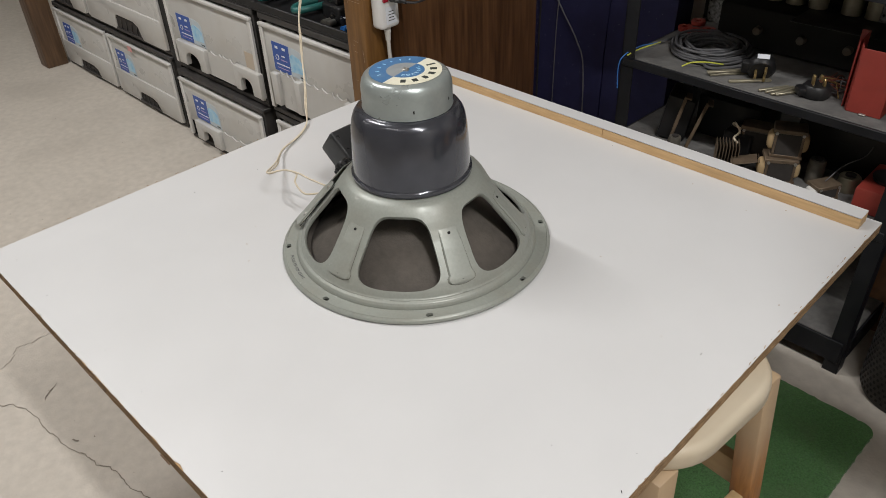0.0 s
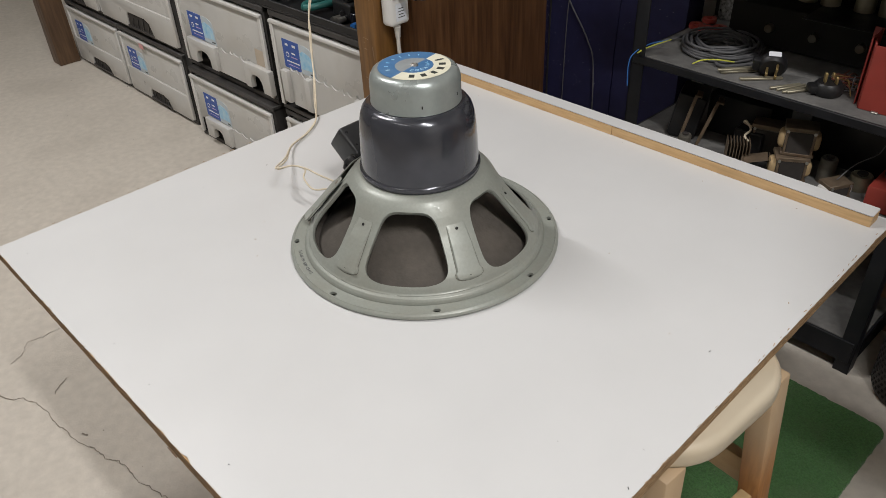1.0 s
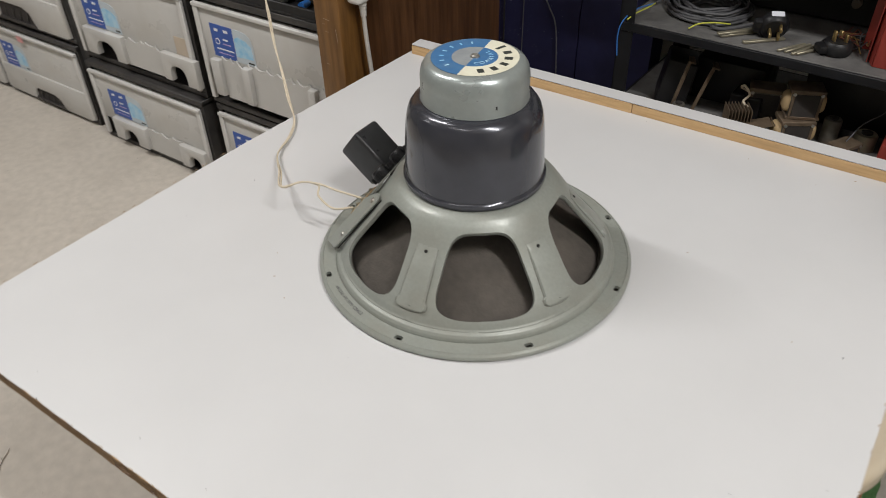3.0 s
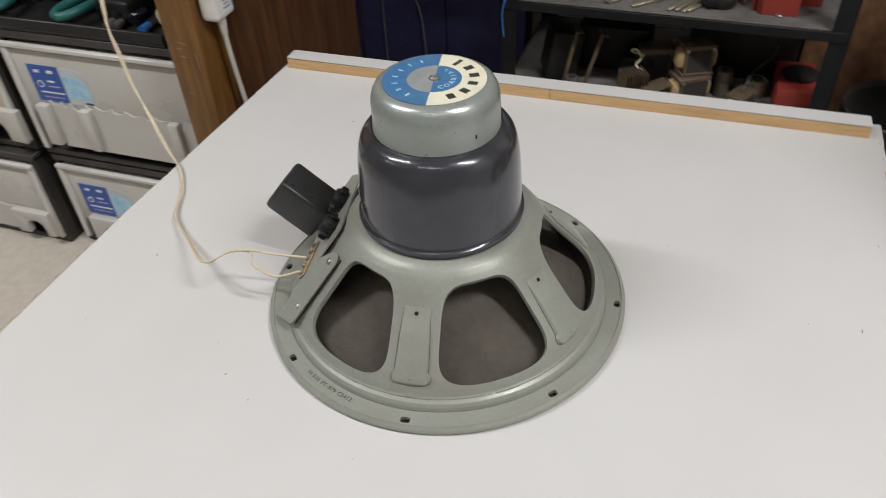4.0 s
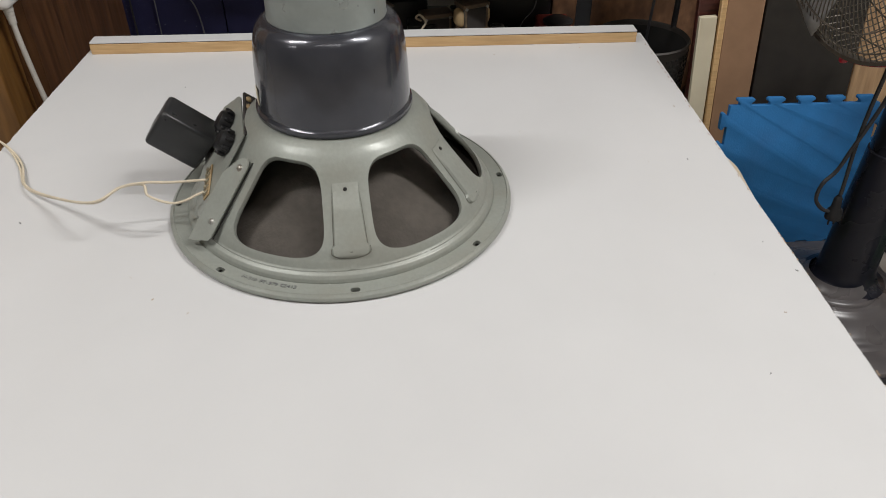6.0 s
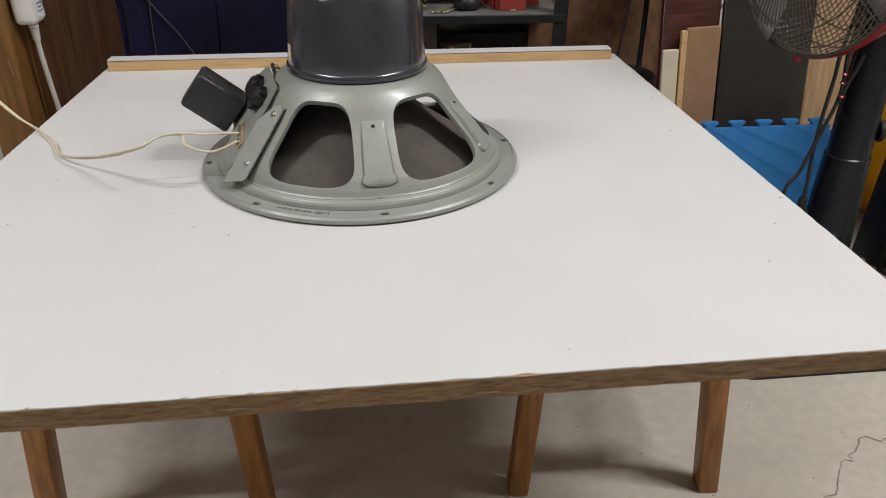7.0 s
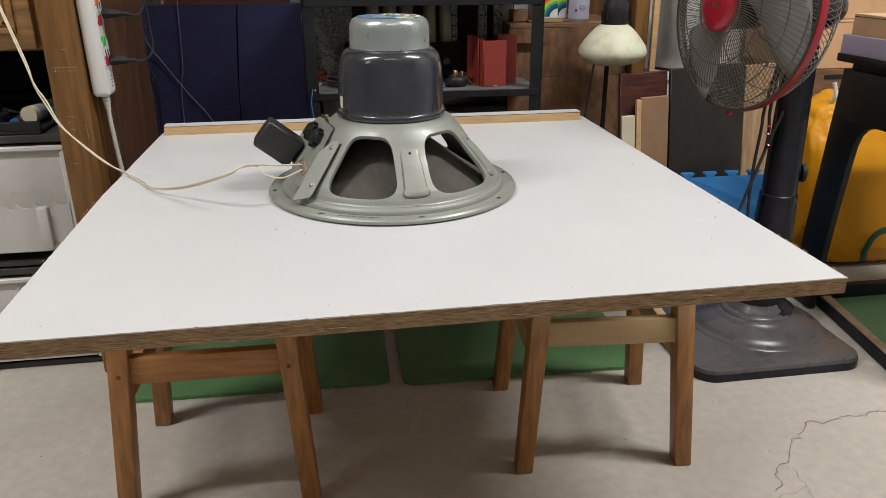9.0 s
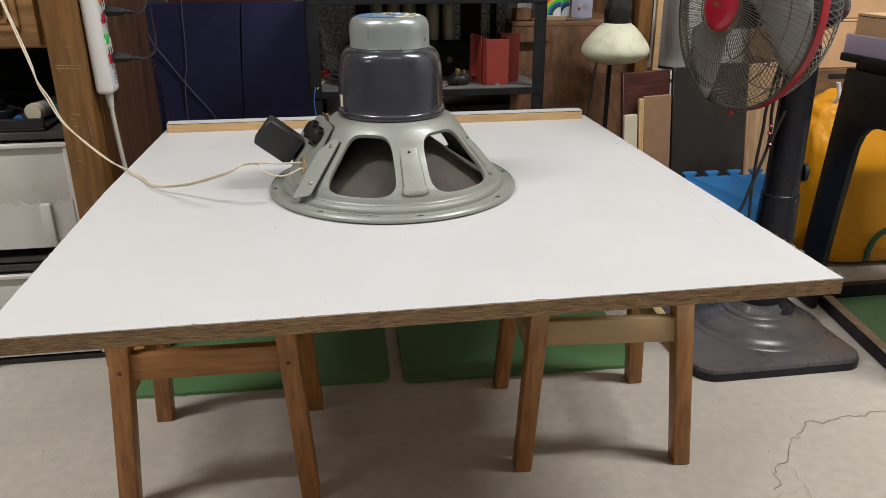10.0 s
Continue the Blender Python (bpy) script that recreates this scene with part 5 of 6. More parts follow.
def round_plug(at, turn, label, tilt=0.0):
    p = thing("mains_plug", label, "plug", at, turn, "plugs on the shelf")
    part("body", add(lathe([(0, 0), (0.023, 0), (0.026, 0.004), (0.026, 0.017), (0.021, 0.023), (0, 0.023)], 28), box(0.02, 0.026, 0.016, (-0.026, 0, 0.011), 0.005, 2)), "black", p)
    for k, (x, y, l) in enumerate(((0.008, 0.009, 0.018), (0.008, -0.009, 0.018), (-0.009, 0, 0.023))):
        part("pin", box(0.0045, 0.0085, l * 0.8, (x, y, 0.022 + l * 0.4), 0.001, 1), "brass", p, "brass pin")
    return p


p1 = round_plug((0.128, 0.807, SZ + 0.024), 120, "black three-pin mains plug with a white label on the shelf")
p1.matrix_world = pose(0.128, 0.802, SZ + 0.0275, 112, 0, 25)
part("plug_label", box(0.022, 0.0008, 0.012, (0, 0.0262, 0.01), 0), "label_white", p1, "white paper label")
round_plug((0.244, 0.784, SZ), 40, "black round plug with upright brass pins on the shelf")
for k, (x, y, a, l) in enumerate(((0.078, 0.775, 48, 0.075), (0.075, 0.77, 48, 0.075), (0.126, 0.768, 44, 0.08))):
    bar = xf(box(l, 0.009, 0.005, (0, 0, 0.0025 + 0.0052 * (k == 1)), 0.0012, 1), pose(x, y, SZ, 0, 0, a))
    tagged(part("metal_bar", bar, "tin"), "short dull metal bar lying on the shelf", "bar", "metal bars on the shelf")
for k in range(4):
    a = xf(box(0.006, 0.062, 0.005, (0, 0, 0.0026), 0.0012, 1), pose(0.176 + 0.0105 * k, 0.762 + 0.002 * (k % 2), SZ, 0, 0, -33 + 4 * (k % 3)))
    tagged(part("metal_rod", a, "tin"), "short steel rod lying on the shelf", "rod", "steel rods on the shelf")
for k, (x, y) in enumerate(((-0.115, 0.947), (-0.088, 0.94), (-0.066, 0.962), (-0.098, 0.972))):
    w = lathe([(0.006, 0), (0.015, 0), (0.016, 0.004), (0.015, 0.009), (0.006, 0.009), (0.006, 0)], 20)
    tagged(part("washer", xf(w, Matrix.Translation((x, y, SZ + 0.0095 * (k == 3)))), "red"), "dull red ring-shaped part on the shelf", "ring", "red rings on the shelf")
junk = thing("wire_tangle", "tangle of thin wires and small parts on the shelf", "wires", (0.262, 0.812, SZ))
for k in range(9):
    pts = [(rnd.uniform(-0.035, 0.03), rnd.uniform(-0.03, 0.04), rnd.uniform(0.003, 0.03)) for _ in range(5)]
    part("wire", tube(pts, 0.0012, 5, 5), ("brass", "cord_grey", "redbrown")[k % 3], junk)

# red folded plates
chassis = thing("red_plate", "red lacquered metal chassis standing on the shelf", "metal plate", (0.338, 0.757, SZ), 0, "red plates on the shelf")
part("front", span(-0.029, 0.029, 0, 0.002, 0, 0.1135, 0.0006, 1), "red", chassis)
part("side", xf(span(-0.0012, 0.0012, 0, 0.03, 0, 0.116, 0.0005, 1), pose(-0.0295, 0.002, 0, 0, 0, 22)), "red", chassis)
part("side", span(0.0268, 0.029, 0.002, 0.045, 0, 0.112, 0.0006, 1), "red", chassis)
part("foot_tab", box(0.012, 0.006, 0.003, (0.0, -0.003, 0.0015), 0.001, 1), "steel", chassis)
back_plate = thing("red_plate", "tall red lacquered metal plate standing on the shelf", "metal plate", (0.382, 0.806, SZ), 0, "red plates on the shelf")
part("sheet", span(-0.026, 0.024, 0, 0.002, 0, 0.124, 0.0006, 1), "red", back_plate)
part("side", span(-0.026, -0.024, 0.002, 0.05, 0, 0.12, 0.0006, 1), "red", back_plate)
thin = thing("red_plate", "thin red folded metal plate standing on the shelf", "metal plate", (0.296, 0.79, SZ), 0, "red plates on the shelf")
part("sheet", xf(span(-0.001, 0.001, -0.02, 0.04, 0, 0.121, 0.0005, 1), pose(0, 0, 0, 0, 0, 4)), "red", thin)
part("fold", xf(span(-0.014, 0.001, 0.038, 0.04, 0, 0.121, 0.0005, 1), pose(0, 0, 0, 0, 0, 4)), "red", thin)


def iron_core(at, turn, w, d, h, label, coil_mat="paperwrap"):
    t = thing("transformer", label, "transformer", at, turn, "old transformers on the shelf")
    part("core", span(-w / 2, w / 2, -d * 0.3, d * 0.3, 0, h, 0.002, 1), "iron", t)
    part("plate", span(-w * 0.4, w * 0.4, -d * 0.3 - 0.001, -d * 0.3, h * 0.1, h * 0.88, 0.0004, 1), "gasket", t, "dark lacquered core face")
    part("winding", span(-w * 0.7, w * 0.7, -d * 0.26, d * 0.26, h * 0.17, h * 0.83, min(0.011, h * 0.2), 4), coil_mat, t, "yellowed paper-wrapped winding")
    for z0, z1 in ((h - 0.006, h + 0.002), (0, 0.006)):
        part("clamp", span(-w / 2 - 0.003, w / 2 + 0.003, -d * 0.3 - 0.002, d * 0.3 + 0.002, z0, z1, 0.001, 1), "rusty", t)
    for sx in (-1, 1):
        part("edge_strip", span(sx * w * 0.45 - 0.0022, sx * w * 0.45 + 0.0022, -d * 0.3 - 0.0018, -d * 0.3, h * 0.08, h * 0.92, 0.0005, 1), "rusty", t, "worn edge of the core")
        part("bolt", rod((sx * w * 0.44, -d * 0.36, h * 0.9), (sx * w * 0.44, d * 0.36, h * 0.9), 0.003), "steel", t)
    return t


LZ = 0.3455
iron_core((0.215, 0.774, LZ), 32, 0.056, 0.07, 0.05, "rusty transformer with tan winding on the lower shelf")
iron_core((0.218, 0.784, LZ + 0.0525), 24, 0.054, 0.066, 0.056, "old upright transformer stacked on a rusty transformer")
iron_core((0.31, 0.762, LZ), 60, 0.045, 0.05, 0.03, "small grey transformer with a loose wire on the lower shelf", "milk_lip")
iron_core((0.145, 0.822, LZ), 15, 0.06, 0.06, 0.075, "grey clamped transformer on the lower shelf", "gasket")
tagged(part("loose_wire", tube([(0.31, 0.762, 0.38), (0.325, 0.792, 0.405), (0.35, 0.812, 0.425), (0.358, 0.822, 0.445)], 0.0011, 6), "cord_grey"), "thin grey wire rising from a small transformer", "wire")
cap_b = thing("variable_capacitor", "finned metal variable capacitor on the lower shelf", "capacitor", (0.115, 0.757, LZ), 30)
for k in range(8):
    part("fin", box(0.0012, 0.04, 0.05, (-0.022 + 0.006 * k, 0, 0.028), 0), "rusty", cap_b)
part("chassis", span(-0.028, 0.028, -0.022, 0.022, 0, 0.004, 0.001, 1), "iron", cap_b)
for k, (x, a) in enumerate(((-0.02, 12), (0.02, 16))):
    arm = thing("metal_bracket", "grey folded metal bracket leaning on the lower shelf", "bracket", (x, 0.762, LZ), 25, "brackets on the lower shelf")
    part("strip", xf(box(0.007, 0.004, 0.115, (0, 0, 0.0575), 0.001, 1), pose(0, 0, 0, 0, a, 0)), "rusty", arm)
    part("flange", xf(box(0.012, 0.03, 0.004, (0.006, 0.012, 0.113), 0.001, 1), pose(0, 0, 0, 0, a, 0)), "rusty", arm)
tagged(part("black_case", xf(span(-0.03, 0.03, 0, 0.08, 0, 0.1, 0.006, 2), pose(-0.03, 0.782, LZ, 0, 10, 20)), "black"), "black metal case tilted on the lower shelf", "case")
string = thing("string_coil", "loop of tan string hanging over parts on the lower shelf", "string", (0.115, 0.792, LZ))
part("loop", tube([(0, 0.02, 0.06), (-0.012, 0.0, 0.075), (-0.004, -0.012, 0.085), (0.008, -0.012, 0.07), (0.0, -0.015, 0.055), (0.012, -0.02, 0.048)], 0.0022, 6, 6), "cord", string)
part("block", span(-0.03, 0.03, 0.0, 0.05, 0, 0.058, 0.003, 1), "black", string, "black block under the string")
fold_plate = thing("folded_plate", "dull folded metal plate lying on the lower shelf", "metal plate", (0.162, 0.752, LZ), 28)
part("web", xf(box(0.05, 0.036, 0.0016, (0, 0, 0.032), 0.0005, 1), pose(0, 0, 0, 0, -14, 0)), "rusty", fold_plate)
part("flange", xf(box(0.0016, 0.036, 0.034, (-0.025, 0, 0.016), 0.0005, 1), pose(0, 0, 0, 0, -8, 0)), "rusty", fold_plate)
part("flange", xf(box(0.0016, 0.036, 0.034, (0.025, 0, 0.018), 0.0005, 1), pose(0, 0, 0, 0, -8, 0)), "rusty", fold_plate)
for k, (x, y, r, h, m) in enumerate(((0.275, 0.807, 0.016, 0.05, "iron"), (0.335, 0.822, 0.02, 0.03, "tin"), (0.19, 0.862, 0.022, 0.07, "tin"), (0.0, 0.752, 0.013, 0.03, "iron"))):
    pot_ = thing("component_can", "small round metal component on the lower shelf", "component", (x, y, LZ), 0, "components on the lower shelf")
    part("can", lathe([(0, 0), (r, 0), (r, h * 0.92), (r * 0.9, h), (0, h)], 20), m, pot_)
    part("cap", lathe([(0, h), (r * 0.5, h), (r * 0.5, h + 0.003), (0, h + 0.003)], 14), "gasket", pot_)
lowcase = [((0.06, 0.912, LZ), (0.14, 0.12, 0.09), "black"), ((0.3, 0.942, LZ), (0.2, 0.14, 0.11), "black"), ((0.4, 0.812, LZ), (0.07, 0.12, 0.05), "red")]
for at, s, m in lowcase:
    tagged(part("instrument_case", box(*s, (at[0], at[1], at[2] + s[2] / 2), 0.006, 2), m), "dark instrument case at the back of the lower shelf" if m == "black" else "dull red metal case on the lower shelf", "case", "cases on the lower shelf")
can = thing("speaker_magnet", "dark round magnet lying on a red case", "magnet", (0.405, 0.812, LZ + 0.0505))
part("disc", lathe([(0, 0), (0.03, 0), (0.032, 0.006), (0.02, 0.012), (0, 0.012)], 28), "black", can)
amp = thing("amplifier_chassis", "amplifier chassis blackened for the shade at the back of the shelf", "chassis", (0.16, 0.982, SZ))
# case in the opening black: the shelf's darkness is put into its colour
part("case", box(0.38, 0.12, 0.084, (0, 0, 0.046), 0.006, 2), "hole", amp)
part("top_plate", box(0.376, 0.116, 0.002, (0, 0, 0.0892), 0.0005, 1), "black", amp)
for sx in (-0.16, 0.16):
    part("foot", lathe([(0, 0), (0.01, 0), (0.011, 0.004), (0, 0.004)], 14), "gasket", amp)
    amp.children[-1].location = (sx, -0.04, 0)
for k in range(3):
    knob = lathe([(0, 0), (0.009, 0), (0.008, 0.012), (0, 0.012)], 18)
    part("knob", xf(knob, pose(-0.1 + 0.09 * k, -0.06, 0.045, 90, 0, 0)), "iron", amp)
for k in range(5):
    c = thing("capacitor_can", "tall aged metal capacitor can on the black chassis", "capacitor", (0.05 + 0.045 * k + (0.02 if k > 2 else 0), 0.992, SZ + 0.0905), 0, "capacitor cans")
    part("can", lathe([(0, 0), (0.019, 0), (0.019, 0.1), (0.017, 0.104), (0, 0.104)], 20), "tin", c)
bx = thing("louvred_case", "grey speckled metal strips with punched holes behind the shelf things", "metal strips", (0, 0, SZ))
part("back_panel", span(-0.128, 0.44, 1.05, 1.064, 0, 0.215, 0.002, 1), "gasket", bx, "dark back panel behind the cans")
for x0, x1, y in ((-0.11, -0.005, 1.03), (0.262, 0.28, 0.975), (0.336, 0.361, 0.965), (0.38, 0.405, 0.965)):
    face = part("panel", span(x0, x1, y, y + 0.012, 0, 0.215, 0.002, 1), "speckle", bx)
    for k in range(7):
        for x in (x0 + 0.006, x1 - 0.006):
            part("punched_hole", xf(lathe([(0.0025, 0), (0.0, 0.0004)], 10), pose(x, y - 0.0004, 0.02 + 0.028 * k, 90, 0, 0)), "hole", face)
tagged(part("white_tube", span(0.411, 0.44, 0.99, 1.02, 0, 0.215, 0.003, 1), "white"), "white square plastic tube standing at the shelf's end", "tube").location = (0, 0, SZ)

# ---- green carpet pieces ----
def carpet(x0, x1, y0, y1, label, seed, turn=0.0):
    w, d = x1 - x0, y1 - y0
    rnd = random.Random(seed)
    ring = rounded(w, d, 0.02, 5)
    bm = bmesh.new()
    pts = []
    for (ax, ay), (bx, by) in zip(ring, ring[1:] + ring[:1]):
        n = max(1, int(math.hypot(bx - ax, by - ay) / 0.006))
        for k in range(n):
            pts.append((ax + (bx - ax) * k / n + rnd.gauss(0, 0.0007), ay + (by - ay) * k / n + rnd.gauss(0, 0.0007)))
    low = [bm.verts.new((x, y, 0.001)) for x, y in pts]
    high = [bm.verts.new((x * 0.997, y * 0.997, 0.008)) for x, y in pts]
    bm.faces.new(high)
    for k in range(len(pts)):
        l = (k + 1) % len(pts)
        bm.faces.new((low[k], low[l], high[l], high[k]))
    rug = thing("carpet", label, "carpet", ((x0 + x1) / 2, (y0 + y1) / 2, 0), turn, "green carpet pieces")
    part("felt", bm, "carpet", rug)
    return rug


carpet(-0.52, 0.008, 0.232, 0.63, "bright green needle-felt carpet piece on the concrete", 1, -1.5)
carpet(0.036, 0.556, 0.206, 0.622, "bright green needle-felt carpet piece under the table", 2, -1.5)
carpet(1.14, 1.95, -0.02, 0.41, "green carpet piece inside a black floor frame", 3, -7.7)

floor_frame = thing("floor_frame", "low black steel angle frame lying on the floor", "frame", (1.067, 0.117, 0), -9.3)
part("rail", span(0.0, 0.03, -0.2, 0.315, 0, 0.03, 0.002, 1), "shelf", floor_frame)
part("rail", xf(span(1.13, 2.0, 0.438, 0.462, 0, 0.042, 0.002, 1), pose(1.067, 0.117, 0, 0, 0, -9.3).inverted()), "shelf", floor_frame)
part("rail_edge", span(0.003, 0.027, -0.2, 0.3, 0.03, 0.0315, 0.0005, 1), "steel", floor_frame, "worn bright upper edge")

# ---- the pedestal fan ----
BX, BY = 0.835, 0.310
fan = thing("pedestal_fan", "dark pedestal fan with wire grille and red rim", "fan", (0, 0, 0))
base = prism(rounded(0.385, 0.385, 0.045, 8), 0.026)
bmesh.ops.bevel(base, geom=[e for e in base.edges if e.calc_face_angle(0) > 1.2], offset=0.005, segments=2, affect="EDGES", profile=0.5)
base_ob = part("base", xf(base, pose(BX, BY, 0.027, -90, 0, 0)), "fan_base", fan, "dusty grey square plastic base")
part("skirt", xf(prism(rounded(0.389, 0.389, 0.047, 8), 0.016), pose(BX, BY, 0.0165, -90, 0, 0)), "fan_dark", base_ob)
dome = lathe([(0.156, 0.026), (0.152, 0.0295), (0.145, 0.031), (0.138, 0.0325), (0.134, 0.037), (0.126, 0.041), (0.114, 0.046), (0.1, 0.0505), (0.09, 0.053), (0.087, 0.0565), (0.082, 0.0585), (0.077, 0.0595), (0.075, 0.064), (0.069, 0.067), (0.0635, 0.068), (0.0605, 0.073), (0.055, 0.077), (0.05, 0.086)], 80)
part("dome", xf(dome, Matrix.Translation((0.878, 0.325, 0))), "fan_base", base_ob)
part("tape_patch", xf(box(0.026, 0.018, 0.0008, (0, 0, 0), 0.0003, 1), pose(0.770, 0.325, 0.0425, 0, -34, 3)), "ply", base_ob, "torn patch of masking tape")
PX, PY = 0.899, 0.335
part("column", xf(lathe([(0.074, 0.066), (0.062, 0.071), (0.054, 0.08), (0.05, 0.1), (0.0445, 0.24), (0.0405, 0.336), (0.0402, 0.339), (0.0378, 0.341), (0.036, 0.45), (0.034, 0.56), (0.032, 0.66), (0.028, 0.68), (0, 0.68)], 40), Matrix.Translation((PX, PY, 0))), "fan_dark", fan, "tapered dark plastic column")
part("height_knob", xf(lathe([(0.006, -0.008), (0.006, 0.0), (0.019, 0), (0.0205, 0.003), (0.0205, 0.007), (0.018, 0.009), (0, 0.01)], 24), pose(PX + 0.037, PY - 0.012, 0.388, 0, 90, -15)), "black", fan)
FN = Vector((-0.9842, -0.174, 0.0317)).normalized()
FC = Vector((0.7003, 0.2454, 0.7469))
FM = Matrix.Translation(FC) @ FN.to_track_quat("Z", "Y").to_matrix().to_4x4()
RR = 0.1945
part("motor", xf(lathe([(0, -0.238), (0.016, -0.236), (0.029, -0.228), (0.04, -0.208), (0.052, -0.165), (0.064, -0.1), (0.06, -0.09), (0, -0.09)], 32), FM), "fan_dark", fan, "dark motor housing")
part("neck", add(rod((PX, PY, 0.64), tuple(FC - FN * 0.13), 0.022, 0.03)), "fan_dark", fan)
part("rim", xf(lathe([(RR - 0.002, -0.0095), (RR + 0.002, -0.009), (RR + 0.003, 0.0), (RR + 0.002, 0.0065), (RR - 0.002, 0.007), (RR - 0.003, 0.0), (RR - 0.002, -0.0095)], 96), FM), "red_plastic", fan, "red plastic rim band")
part("rim_lining", xf(lathe([(RR + 0.0012, 0.0078), (RR - 0.0042, 0.0078), (RR - 0.0052, 0.0), (RR - 0.0042, -0.0105), (RR - 0.0034, -0.0105), (RR - 0.0044, 0.0), (RR - 0.0034, 0.0071), (RR + 0.0012, 0.0071)], 96), FM), "grille_dark", fan, "dark wire hoop inside the rim")
part("rim_clip", xf(box(0.011, 0.009, 0.013, (0, 0, 0), 0.002, 1), Matrix.Translation(FC + Vector((0, 0, -RR - 0.006)))), "red_plastic", fan)


def grille(depth, count, inner, bow=2.6):
    """Curved spokes and rings of a wire grille."""
    bms = []
    for k in range(count):
        a = 2 * math.pi * k / count
        pts = []
        for j in range(13):
            t = 1 - (1 - j / 12) ** 1.6
            r = inner + (RR - inner) * t
            z = depth * (1 - t ** bow)
            tw = a + 0.35 * (1 - t)
            pts.append((r * math.cos(tw), r * math.sin(tw), z))
        bms.append(tube(pts, 0.00085, 4, 1, smooth=False))
    for t in (0.06, 0.4, 0.72, 0.9):
        r, z = inner + (RR - inner) * t, depth * (1 - t ** bow)
        bms.append(tube([(r * math.cos(2 * math.pi * j / 60), r * math.sin(2 * math.pi * j / 60), z) for j in range(60)], 0.0013, 4, 1, smooth=False, loop=True))
    return add(*bms)


tagged(part("front_grille", xf(grille(0.056, 110, 0.047), FM), "wire_steel", fan, "curved wire front grille"), kind="stuff")
tagged(part("back_grille", xf(grille(-0.085, 90, 0.06, 7.0), FM), "wire_steel", fan, "curved wire rear grille"), kind="stuff")
hub = part("hub_badge", xf(lathe([(0.0, 0.068), (0.03, 0.066), (0.043, 0.062), (0.0465, 0.057), (0.047, 0.053), (0.0, 0.053)], 40), FM), "red_plastic", fan, "red centre badge")
for k in range(3):
    part("badge_bar", xf(box(0.0055, 0.007, 0.0008, (0.0085 * (k - 1) + 0.006, 0.004 - 0.001 * k, 0.0678), 0), FM), "brass", hub)
part("blade_hub", xf(lathe([(0, -0.03), (0.04, -0.03), (0.042, 0.02), (0.03, 0.035), (0, 0.038)], 32), FM), "black", fan)
for k in range(3):
    blade = bmesh.new()
    grid = []
    for i in range(9):
        r = 0.03 + 0.155 * i / 8
        half = 0.62 - 0.22 * abs(i / 8 - 0.55)
        grid.append([blade.verts.new((r * math.cos(u), r * math.sin(u), -0.02 + 0.045 * (u / half * 0.5 + 0.5))) for u in [half * (j / 6 * 2 - 1) for j in range(7)]])
    for a, b in zip(grid[:-1], grid[1:]):
        for j in range(6):
            blade.faces.new((a[j], a[j + 1], b[j + 1], b[j]))
    ob = part("blade", xf(blade, FM @ Matrix.Rotation(radians(120 * k - 12), 4, "Z")), "blade", fan, "smoky grey plastic blade")
    sol = ob.modifiers.new("thickness", "SOLIDIFY")
    sol.thickness = 0.002
part("flex", tube([(0.845, 0.322, 0.66), (0.818, 0.31, 0.54), (0.817, 0.31, 0.495), (0.813, 0.31, 0.43), (0.812, 0.31, 0.38), (0.813, 0.311, 0.353), (0.816, 0.31, 0.297), (0.817, 0.31, 0.262)], 0.0034, 8), "cord_black", fan, "black mains flex")
part("flex", tube([(0.85, 0.322, 0.66), (0.831, 0.31, 0.54), (0.835, 0.31, 0.49), (0.834, 0.31, 0.452), (0.82, 0.306, 0.41), (0.806, 0.308, 0.36), (0.795, 0.31, 0.318), (0.778, 0.31, 0.293), (0.776, 0.31, 0.263), (0.792, 0.31, 0.242), (0.812, 0.309, 0.235), (0.83, 0.31, 0.237)], 0.0034, 8), "cord_black", fan)
part("flex", tube([(0.862, 0.311, 0.53), (0.852, 0.308, 0.505), (0.842, 0.307, 0.48), (0.834, 0.307, 0.45)], 0.0034, 8), "cord_black", fan)
plug_bm = add(lathe([(0.004, 0.045), (0.007, 0.04), (0.008, 0.022), (0.013, 0.014), (0.014, 0.0), (0, 0)], 18), rod((0.005, 0, 0), (0.005, 0, -0.014), 0.0018), rod((-0.005, 0, 0), (-0.005, 0, -0.014), 0.0018))
part("flex_plug", xf(plug_bm, pose(0.818, 0.31, 0.222, 0, -3, 0)), "black", fan, "black two-pin plug hanging from the flex")
for x, z in ((0.832, 0.499), (0.832, 0.483), (0.837, 0.459)):
    part("flex_tie", xf(lathe([(0.0035, -0.0022), (0.0058, 0), (0.0035, 0.0022)], 12), pose(x, 0.307, z, 8, 14, 0)), "red_plastic", fan, "red wire tie")

# ---- boards and blue mat behind the fan ----
def leaning(name, x0, x1, top, y, thick, mat, label, cat, lean=4.0, group="boards leaning by the wall", tip=3.2):
    """A board that leans back and a little to one side; x0, x1, top and y are where its upper edge lies."""
    ob = thing(name, label, cat, (0, 0, 0), 0, group)
    w = x1 - x0
    part("sheet", span(-w / 2, w / 2, 0, thick, 0, top / math.cos(radians(lean)), 0.0015, 1), mat, ob)
    ob.matrix_world = pose((x0 + x1) / 2 + top * math.tan(radians(tip)), y - top * math.tan(radians(lean)), 0.002 + w / 2 * math.sin(radians(tip)), -lean, -tip, 0)
    return ob


